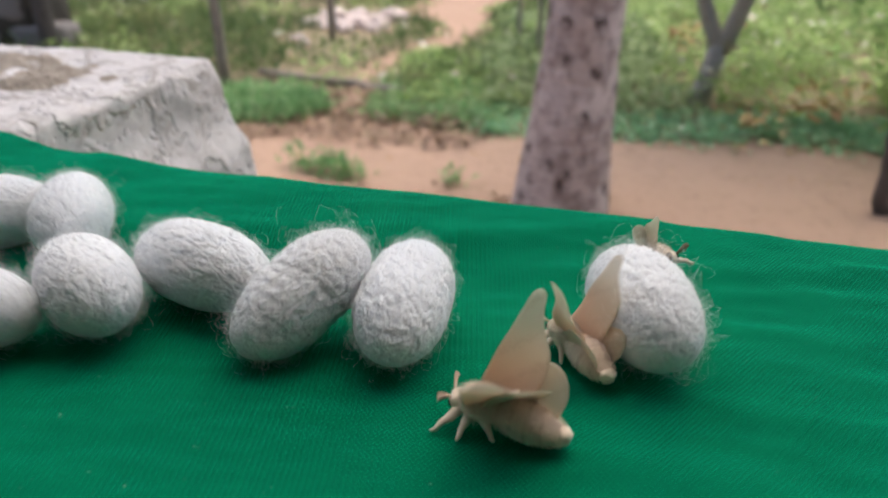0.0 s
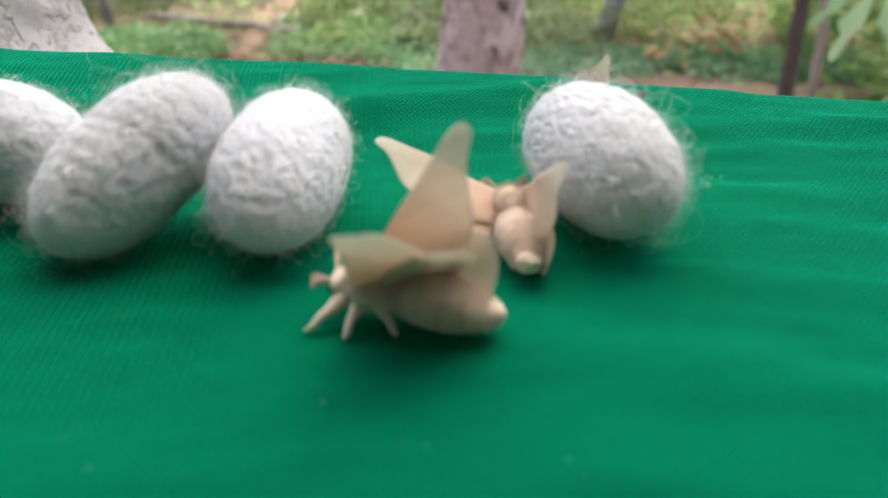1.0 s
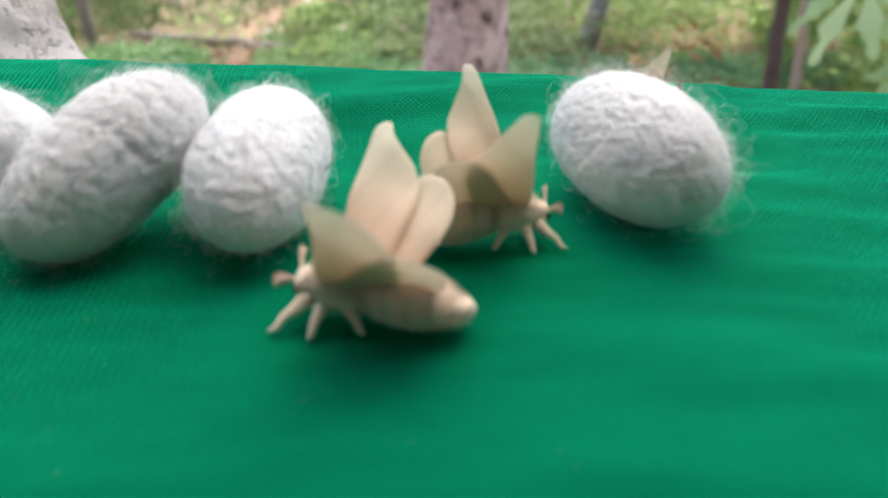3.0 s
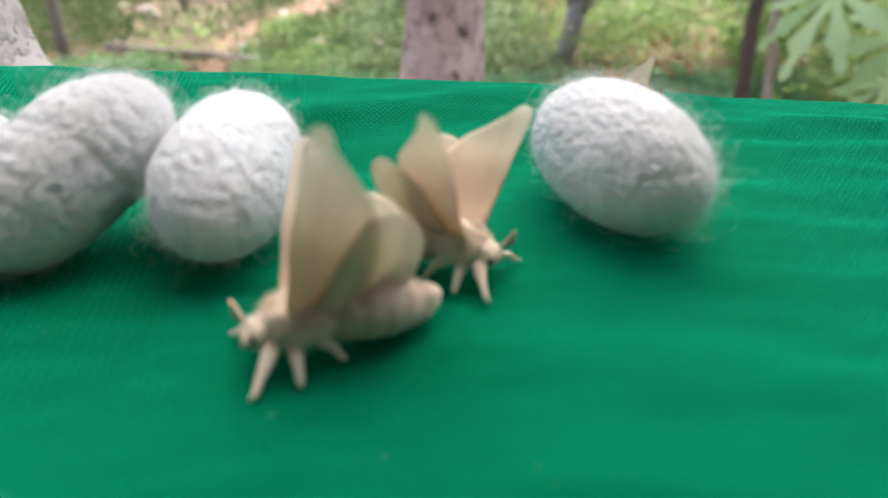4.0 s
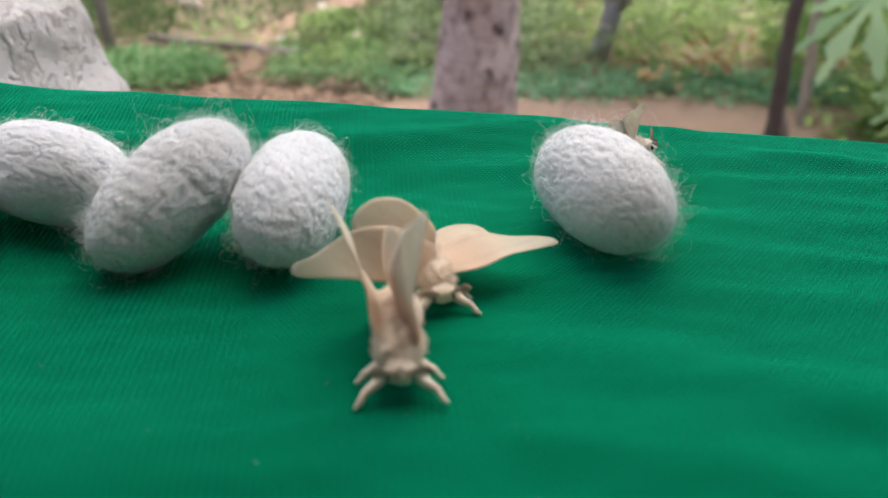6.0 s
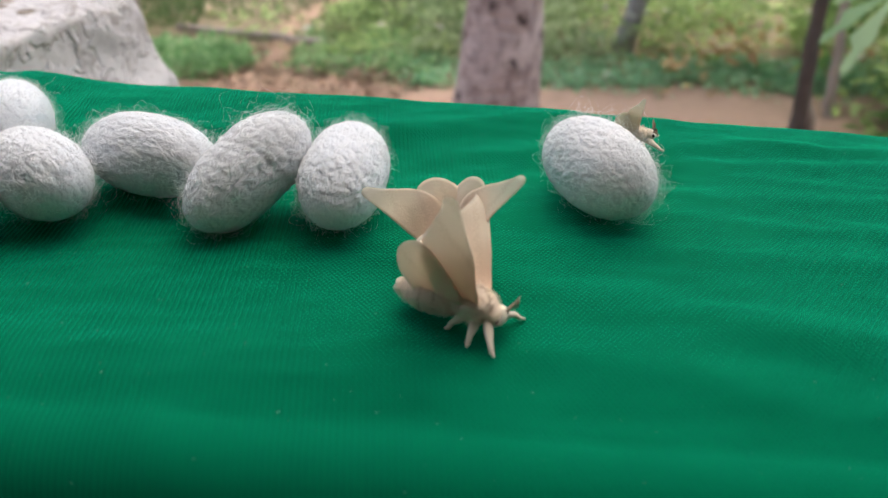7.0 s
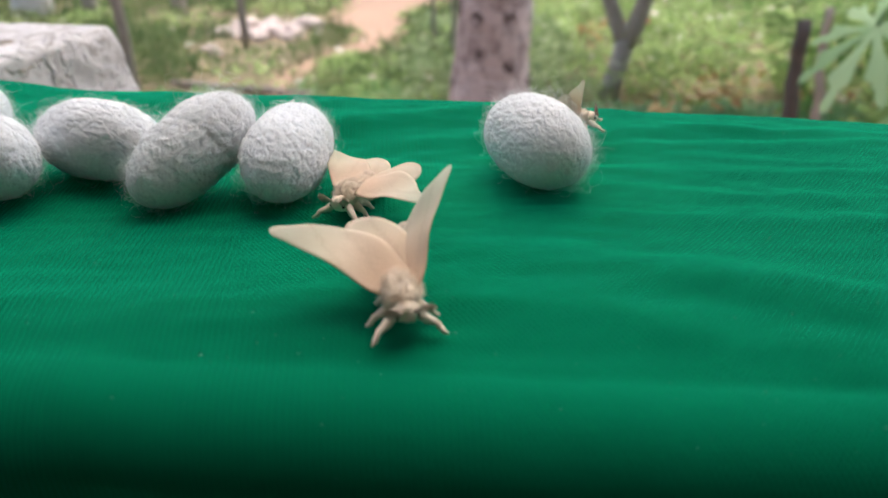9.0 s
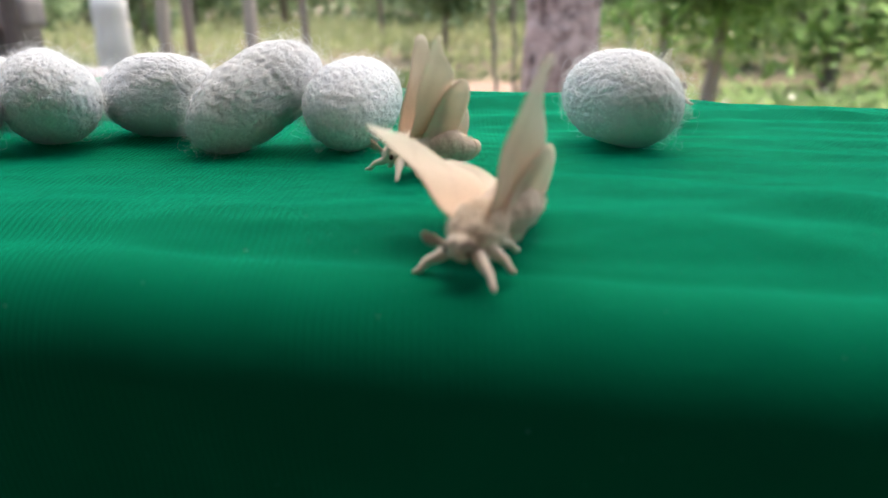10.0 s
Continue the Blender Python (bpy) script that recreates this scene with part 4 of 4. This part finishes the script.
q = np.stack([p[:, 0], p[:, 1], np.full(len(p), GZ + 0.014)], 1)
plants("dry_leaves", q, 0.022, 0.012, LITTER, "small brown crumbs of leaf on the dirt path", "leaves", 0.05, 48)
p = scatter(2400, -1.5, -0.1, 2.35, 3.5, lambda x, y: y > 2.5 + 0.18 * n2(x, y, 4, 2) and ((x + 0.72) / 0.6) ** 2 + ((y - 2.9) / 0.5) ** 2 < 1 + n2(x, y, 3, 8))
q = np.stack([p[:, 0], p[:, 1], rng.uniform(GZ + 0.012, GZ + 0.035, len(p))], 1)
plants("dry_leaves", q, 0.045, 0.02, BROWNLEAF, "brown leaf litter thrown over the dirt at the trail's mouth", "leaves", 0.12, 50)
p = scatter(260, -0.5, 0.25, 1.75, 2.15, lambda x, y: n2(x, y, 5, 2) > 0.0)
q = np.stack([p[:, 0], p[:, 1], rng.uniform(GZ + 0.012, GZ + 0.03, len(p))], 1)
plants("dry_leaves", q, 0.035, 0.016, BROWNLEAF, "dark leaf crumbs lying round the foot of a palm", "leaves", 0.1, 51)
q = rng.normal((0.82, 3.6, -0.585), (0.04, 0.03, 0.025), (34, 3))
plants("dry_leaves", q, 0.05, 0.03, LITTER, "cluster of russet dead leaves caught in a bush", "leaves", -0.2, 45)


def stone(x, y, r, seed, mat=STONE, label="pale stone lying in the weeds", name="stone", category="stone"):
    ob = part(name, ball((r, r * 0.8, r * 0.6), (0, 0, 0), 3, r * 0.35, 1.4 / r, seed), mat)
    ob.location = (x, y, GZ + r * 0.35)
    tagged(ob, label, category)


heap = random.Random(41)
STONES = [(0.69, 2.79, 0.036), (0.47, 2.70, 0.02), (0.54, 3.36, 0.03), (0.60, 3.42, 0.022), (-1.43, 4.5, 0.06), (-1.36, 4.42, 0.04), (-1.55, 5.1, 0.06), (0.2, 3.05, 0.02), (1.5, 2.95, 0.03)]
for i in range(34):  # a heap of pale rubble in the grass
    ang, far = heap.uniform(0, 2 * math.pi), math.sqrt(heap.random())
    STONES.append((-1.2 + 0.33 * far * math.cos(ang), 5.25 + 0.42 * far * math.sin(ang), heap.uniform(0.04, 0.085)))
for i, (sx, sy, sr) in enumerate(STONES):
    stone(sx, sy, sr, i + 1)
stone(1.25, 4.28, 0.045, 30, PINK, "small pink rag caught on a branch", "rag", "rag")
bpy.context.view_layer.update()
rag = [o for o in scene.objects if o.name == "rag"][0]
rag.location.z = -0.66
post("twig", (1.25, 4.28, GZ - 0.02), (1.27, 4.3, -0.6), 0.012, 0.008, GREYWOOD, "thin upright twig holding a rag", "twig", 0.01)


def papaya():
    root = new("papaya_plant")
    tagged(root, "young papaya plant with deeply lobed green leaves", "plant")
    part("stem", tube([(1.36, 1.62, GZ - 0.02), (1.34, 1.6, -0.4), (1.32, 1.58, 0.12)], [0.035, 0.028, 0.018], 10), GREYWOOD, root)
    r = random.Random(12)
    for i, (hx, hy, hz, size, yaw) in enumerate([(1.00, 1.46, -0.22, 0.21, 200), (1.15, 1.38, -0.30, 0.19, 235), (1.18, 1.62, -0.05, 0.22, 170), (1.40, 1.30, -0.12, 0.22, 280),
                                                 (1.62, 1.6, -0.02, 0.22, 350), (1.45, 1.85, 0.05, 0.22, 80), (1.22, 1.5, -0.44, 0.15, 215), (1.3, 1.36, -0.52, 0.13, 250)]):
        stalk = tube([(1.33, 1.59, 0.02 - 0.05 * i), ((1.33 + hx) / 2, (1.59 + hy) / 2, max(hz, 0.0) + 0.05), (hx, hy, hz)], [0.009, 0.007, 0.005], 6)
        leaf = bmesh.new()
        c = Vector((hx, hy, hz))
        tilt = Matrix.Rotation(radians(yaw), 4, "Z") @ Matrix.Rotation(radians(r.uniform(35, 60)), 4, "Y")
        for lobe in range(9):
            a = radians(-150 + lobe * 37.5)
            ln = size * (1.0 - 0.28 * abs(lobe - 4) / 4)
            d, sd = Vector((math.cos(a), math.sin(a), 0)), Vector((-math.sin(a), math.cos(a), 0))
            spine = [leaf.verts.new(c + tilt @ (d * ln * t + Vector((0, 0, -0.25 * size * t * t)))) for t in (0, 0.3, 0.55, 0.8, 1.0)]
            for w in (1, -1):
                edge = [leaf.verts.new(c + tilt @ (d * ln * (t + g) + sd * w * ln * q + Vector((0, 0, -0.25 * size * t * t - 0.02 * size)))) for t, q, g in
                        ((0.12, 0.045, 0), (0.35, 0.06, 0), (0.52, 0.15, 0.12), (0.72, 0.06, 0.0), (0.86, 0.07, 0.06))]
                chain = [spine[0], edge[0], spine[1], edge[1], edge[2], spine[2], edge[3], spine[3], edge[4], spine[4]]
                for f in ((spine[0], edge[0], spine[1]), (edge[0], edge[1], spine[1]), (spine[1], edge[1], spine[2]), (edge[1], edge[2], spine[2]),
                          (spine[2], edge[2], edge[3]), (spine[2], edge[3], spine[3]), (spine[3], edge[3], edge[4]), (spine[3], edge[4], spine[4])):
                    leaf.faces.new(f)
        ob = part("leaf", leaf, PAPAYA, root)
        part("stalk", stalk, PAPAYA, ob)


papaya()
p = scatter(34, 1.52, 2.3, 1.95, 2.5, lambda x, y: True)
plants("bush", clump(p, 46, 0.34, 0.07), 0.07, 0.034, CROWN, "dark leafy bush beside the posts", "bush", 0.2, 41)


p = np.concatenate([rng.normal((1.95, 2.5, -0.25), (0.24, 0.22, 0.18), (420, 3)), rng.normal((2.3, 2.9, 0.05), (0.3, 0.3, 0.2), (420, 3)),
                    rng.normal((1.75, 2.9, -0.5), (0.2, 0.25, 0.12), (500, 3)), rng.normal((2.6, 2.6, -0.4), (0.3, 0.3, 0.2), (350, 3))])
p[:, 2] = np.maximum(p[:, 2], GZ + 0.02)
plants("shrub", p, 0.10, 0.045, CROWN, "tall leafy green shrub beyond the posts", "shrub", 0.1, 43)
post("stem", (2.05, 2.65, GZ - 0.02), (2.1, 2.7, 0.1), 0.03, 0.012, GREYWOOD, "brown stem of a leafy shrub", "stem", 0.03)


def leafy_tree():
    root = new("tree")
    tagged(root, "broad leafy green tree behind the bushes", "tree")
    r = np.random.default_rng(61)
    part("trunk", tube([(3.5, 7.9, GZ - 0.03), (3.55, 7.9, -0.3), (3.5, 7.85, 0.8), (3.4, 7.75, 1.9)], [0.09, 0.075, 0.05, 0.02], 10), GREYWOOD, root)
    pts = []
    for x, y, z, s, n in ((2.9, 7.6, 0.35, 0.36, 480), (3.7, 7.4, 0.50, 0.42, 520), (4.5, 7.6, 0.2, 0.42, 480), (3.3, 7.8, -0.25, 0.34, 380),
                          (4.2, 7.8, -0.3, 0.40, 400), (3.0, 7.6, 1.2, 0.46, 440), (4.1, 7.6, 1.4, 0.5, 480), (2.5, 7.9, 0.0, 0.3, 300)):
        pts.append(r.normal((x, y, z), (s, s * 0.8, s * 0.7), (n, 3)))
        part("limb", tube([(3.52, 7.9, -0.4 if z < 0.5 else 0.3), ((3.52 + x) / 2, (7.9 + y) / 2, z * 0.5), (x, y, z)], [0.04, 0.025, 0.01], 6), GREYWOOD, root)
    tagged(part("crown", leaves("crown", np.concatenate(pts), 0.19, 0.095, CROWN, 0.1, seed=61), None, root), kind="stuff")


leafy_tree()


def far_tree(x, y, h, spread, seed, bare=0.45):
    root = new("tree")
    tagged(root, "leafy green tree at the far side of the grove", "tree", "far trees")
    r = np.random.default_rng(seed)
    lean = r.normal(0, 0.2, 2)
    part("trunk", tube([(x, y, GZ), (x + lean[0] * 0.3, y, GZ + h * 0.3), (x + lean[0], y + lean[1], GZ + h * 0.75)], [0.045 * spread + 0.02, 0.035 * spread + 0.015, 0.015], 9), GREYWOOD, root)
    heads, pts = r.integers(6, 10), []
    for i in range(heads):
        a = r.uniform(0, 2 * np.pi)
        c = np.array([x + lean[0] + np.cos(a) * spread * r.uniform(0.15, 0.7), y + lean[1] + np.sin(a) * spread * r.uniform(0.15, 0.7), GZ + h * r.uniform(bare, 1.0)])
        pts.append(r.normal(c, np.array([0.3, 0.3, 0.24]) * spread, (260, 3)))
        if i < 5:
            part("limb", tube([(x + lean[0] * 0.5, y + lean[1] * 0.5, GZ + h * 0.4), tuple((c + [x, y, GZ + h * 0.55]) / 2), tuple(c)], [0.03 * spread + 0.01, 0.02 * spread, 0.008], 6), GREYWOOD, root)
    tagged(part("crown", leaves("crown", np.concatenate(pts), 0.24 * (0.6 + 0.4 * spread), 0.13 * (0.6 + 0.4 * spread), HAZECROWN, 0.0, seed=seed), None, root), kind="stuff")


spots = random.Random(77)
for i, (fx, fy) in enumerate([(-0.9, 12.2), (-0.1, 13.6), (-2.7, 17.0), (2.2, 12.5), (3.6, 10.8), (5.4, 12.5), (-6.4, 13.0), (-9.5, 14.5), (1.0, 16.5)]):
    far_tree(fx, fy, spots.uniform(2.6, 3.8), spots.uniform(0.7, 1.05), 50 + i, spots.uniform(0.2, 0.3))
for i in range(15):
    far_tree(-26 + 52 * i / 14 + spots.uniform(-1, 1), spots.uniform(19, 30), spots.uniform(5, 8), spots.uniform(2.0, 3.0), 90 + i, 0.1)
p = np.stack([rng.uniform(-60, 60, 26000), rng.uniform(38, 52, 26000), GZ + rng.uniform(0, 1, 26000) ** 0.8 * 9], 1)
plants("far_wood", p, 0.9, 0.55, HAZECROWN, "dense green wood closing the view", "wood", 0.0, 42)


# ---- what moves ----
A_WALK = [  # seconds, x, y, z, pitch, heading
    (0.0, 0.0228, -0.0233, 0.0000, 0.0, 158),
    (0.5, 0.0210, -0.0233, 0.0000, 0.0, 157),
    (1.0, 0.0207, -0.0225, 0.0000, 0.0, 161),
    (1.5, 0.0203, -0.0217, 0.0000, 0.0, 160),
    (2.0, 0.0193, -0.0221, 0.0000, 0.0, 160),
    (2.2, 0.0187, -0.0226, 0.0000, 0.0, 158),
    (3.3, 0.0189, -0.0231, 0.0000, 0.0, 165),
    (3.5, 0.0177, -0.0229, 0.0000, 0.0, 172),
    (4.0, 0.0180, -0.0254, 0.0000, 0.0, -161),
    (4.5, 0.0163, -0.0263, 0.0000, 0.0, -161),
    (5.0, 0.0183, -0.0277, 0.0000, 0.0, -142),
    (5.5, 0.0191, -0.0288, 0.0000, 0.0, -125),
    (5.7, 0.0203, -0.0295, 0.0000, 0.0, -110),
    (6.2, 0.0222, -0.0322, 0.0000, 0.0, -68),
    (6.8, 0.0248, -0.0361, 0.0000, 0.0, -22),
    (7.0, 0.0263, -0.0385, 0.0000, 0.7, -30),
    (7.5, 0.0268, -0.0416, -0.0002, 2.4, -53),
    (8.0, 0.0274, -0.0447, -0.0004, 4.4, -70),
    (8.5, 0.0292, -0.0479, -0.0008, 6.0, -72),
    (9.0, 0.0287, -0.0476, -0.0007, 6.0, -75),
    (9.3, 0.0336, -0.0527, -0.0015, 8.4, -109),
    (9.5, 0.0330, -0.0566, -0.0023, 9.2, -122),
    (9.7, 0.0329, -0.0548, -0.0019, 8.8, -118),
    (10.0, 0.0330, -0.0576, -0.0026, 9.8, -120),
]
A_LEFT = [  # seconds, three turns of the wing, 1 in mid-beat
    (0.0, 46, -5, 36, 1), (0.5, 47, -9, 33, 0), (1.0, 46, -8, 34, 0), (1.5, 45, -8, 34, 0),
    (2.0, 46, -9, 34, 0), (2.2, 43, -13, 33, 0), (3.3, 83, -33, 3, 0), (3.4, 83, -35, 0, 0), (3.5, 84, -36, -3, 0), (3.6, 84, -35, -2, 0),
    (4.0, 80, -24, 6, 0), (4.5, 47, -20, 25, 0), (5.0, 61, -11, 23, 1), (5.5, 61, 7, 12, 1),
    (5.7, 72, 13, 7, 1), (6.8, 32, -8, 46, 0), (7.0, 27, -4, 46, 0), (7.5, 31, -26, 37, 0),
    (8.0, 24, -11, 53, 1), (8.5, 27, -25, 49, 0), (9.0, 34, -40, 48, 0), (9.3, 71, -67, 12, 0),
    (9.5, 79, -75, 6, 1), (9.7, 135, -68, -43, 1), (10.0, 78, -49, 5, 1),
]
A_RIGHT = [  # seconds, three turns of the wing, 1 in mid-beat
    (0.0, -77, -37, -11, 1), (0.5, -84, -42, 0, 0), (1.0, -85, -45, -7, 0), (1.5, -60, -22, -26, 0),
    (2.0, -87, -43, 2, 0), (2.2, -88, -46, 2, 0), (3.3, -42, 15, -18, 0), (3.4, -38, 14, -20, 0), (3.5, -35, 13, -22, 0), (3.6, -35, 12, -24, 0),
    (4.0, -34, 1, -42, 0), (4.5, -40, -13, -45, 0), (5.0, -40, -8, -35, 1), (5.5, -7, -21, -58, 1),
    (5.7, -2, -31, -64, 1), (6.8, -69, -27, -8, 0), (7.0, -80, -24, 1, 0), (7.5, -60, -21, -26, 0),
    (8.0, -68, -2, -12, 1), (8.5, -56, -9, -23, 0), (9.0, -19, 5, -58, 0), (9.3, -41, 0, -35, 0),
    (9.5, -39, 5, -30, 1), (9.7, -32, -22, -6, 1), (10.0, -20, -22, -28, 1),
]
B_WALK = [  # seconds, x, y, z, pitch, heading
    (0.0, 0.0366, -0.0015, 0.0000, 0.0, 121),
    (0.5, 0.0363, -0.0021, 0.0000, 0.0, 115),
    (1.0, 0.0360, -0.0043, 0.0000, 0.0, 94),
    (1.5, 0.0359, -0.0066, 0.0000, 0.0, 61),
    (2.0, 0.0354, -0.0065, 0.0000, 0.0, 58),
    (2.2, 0.0353, -0.0076, 0.0000, 0.0, 54),
    (3.3, 0.0326, -0.0042, 0.0000, 0.0, -9),
    (3.5, 0.0300, -0.0093, 0.0000, 0.0, -20),
    (4.0, 0.0302, -0.0090, 0.0000, 0.0, -30),
    (4.5, 0.0277, -0.0105, 0.0000, 0.0, -37),
    (5.0, 0.0256, -0.0119, 0.0000, 0.0, -39),
    (5.5, 0.0246, -0.0134, 0.0000, 0.0, -28),
    (5.7, 0.0262, -0.0122, 0.0000, 0.0, -46),
    (6.8, 0.0266, -0.0184, 0.0000, 0.0, -106),
    (7.0, 0.0262, -0.0190, 0.0000, 0.0, -107),
    (7.5, 0.0252, -0.0153, 0.0000, 0.0, -130),
    (8.0, 0.0222, -0.0114, 0.0000, 0.0, -99),
    (8.5, 0.0201, -0.0114, 0.0000, 0.0, -120),
    (9.0, 0.0191, -0.0082, 0.0000, 0.0, -118),
    (9.3, 0.0174, -0.0136, 0.0000, 0.0, -162),
    (9.5, 0.0170, -0.0158, 0.0000, 0.0, -162),
    (9.7, 0.0198, -0.0113, 0.0000, 0.0, -140),
    (10.0, 0.0203, -0.0215, 0.0000, 0.0, -143),
]
B_LEFT = [  # seconds, three turns of the wing, 1 in mid-beat
    (0.0, 59, -38, 19, 0), (0.5, 40, 7, 26, 1), (1.0, 14, -20, -14, 0), (1.5, 80, -38, 8, 1),
    (2.0, 80, -51, -2, 1), (2.2, 87, -42, -6, 0), (3.3, 65, -12, 26, 0), (3.5, 45, 13, 17, 1),
    (4.0, 41, 8, 23, 1), (4.5, 21, 16, -20, 0), (5.0, 22, -3, 7, 0), (5.5, 24, 19, 9, 1),
    (5.7, 16, -11, 32, 1), (6.8, 63, -5, 9, 1), (7.0, 61, 5, 42, 0), (7.5, 67, -3, 9, 1),
    (8.0, 61, 14, 9, 1), (8.5, 20, 9, 19, 0), (9.0, 15, 13, 4, 0), (9.3, 23, -6, 52, 1),
    (9.5, 11, -44, 60, 1), (9.7, 39, -18, 39, 0), (10.0, 66, -11, 19, 0),
]
B_RIGHT = [  # seconds, three turns of the wing, 1 in mid-beat
    (0.0, -80, -40, -1, 0), (0.5, -80, -64, -2, 1), (1.0, -86, -70, 1, 0), (1.5, -77, -53, -6, 1),
    (2.0, -88, -51, 2, 1), (2.2, -95, -42, 6, 0), (3.3, -73, -12, -26, 0), (3.5, -42, -7, -34, 1),
    (4.0, -67, -13, -17, 1), (4.5, -78, 30, -70, 0), (5.0, -64, 27, -62, 0), (5.5, -50, 24, -55, 1),
    (5.7, -66, 29, -57, 1), (6.8, -24, 21, -68, 1), (7.0, -34, 29, -53, 0), (7.5, -21, -7, -46, 1),
    (8.0, -12, 17, -63, 1), (8.5, -2, 12, -63, 0), (9.0, -7, 5, -64, 0), (9.3, -16, 24, -22, 1),
    (9.5, -21, 23, -14, 1), (9.7, -58, -30, -30, 0), (10.0, -64, -33, -24, 0),
]


def flutter(keys, hinge, side):
    """Rows for a wing that passes through its keyed turns and beats about the body's axis between them."""
    known = {round(t * 10): (Euler([radians(a) for a in turn]).to_quaternion(), fast) for t, *turn, fast in keys}
    stops, rows, up = sorted(known), [], 1
    for n in range(101):
        if n in known:
            q, fast = known[n]
            up = up if fast else -up
        else:
            a = max(m for m in stops if m < n)
            b = min(m for m in stops if m > n)
            swing = 30 if known[a if n - a < b - n else b][1] else 20
            q = Euler((radians(swing * up * side), 0, 0)).to_quaternion() @ known[a][0].slerp(known[b][0], (n - a) / (b - a))
            up = -up
        rows.append((n / 10, Matrix.Translation(hinge) @ q.to_matrix().to_4x4()))
    return rows


def motions():
    walk(LONE, [
        (0.0, pose(0.04943, 0.00487, 0.00950, 0.0, 0, 102.6)),
        (2.1, pose(0.04943, 0.00487, 0.00950, 0.0, 0, 102.6)),
        (3.2, pose(0.05777, 0.00495, 0.00950, 7.9, 0, 107.9)),
        (5.6, pose(0.05777, 0.00495, 0.00950, 7.9, 0, 107.9)),
        (7.0, pose(0.05868, 0.00615, 0.00950, 12.8, 0, 111.2)),
        (10.0, pose(0.05868, 0.00615, 0.00950, 12.8, 0, 111.2)),
    ])
    walk(MOTH_C, [
        (0.0, pose(0.05520, 0.03200, 0.0025, 0, -22, -42.0)),
        (2.1, pose(0.05550, 0.03200, 0.0025, 0, -22, -42.0)),
        (3.2, pose(0.06720, 0.02950, 0.0025, 0, -22, -8.0)),
        (5.6, pose(0.06720, 0.02950, 0.0025, 0, -22, -8.0)),
        (7.0, pose(0.07080, 0.02950, 0.0025, 0, -22, -8.0)),
        (10.0, pose(0.07080, 0.02950, 0.0025, 0, -22, -8.0)),
    ])
    for thing, wings, s, steps, left, right in ((MOTH_A, WINGS_A, 1.0, A_WALK, A_LEFT, A_RIGHT), (MOTH_B, WINGS_B, 0.92, B_WALK, B_LEFT, B_RIGHT)):
        walk(thing, [(t, pose(x, y, z, 0, pitch, heading)) for t, x, y, z, pitch, heading in steps])
        for wing, side, keys in ((wings[0], 1, left), (wings[1], -1, right)):
            walk(wing, flutter(keys, (0.0042 * s, 0.0020 * s * side, 0.0056 * s), side))


motions()
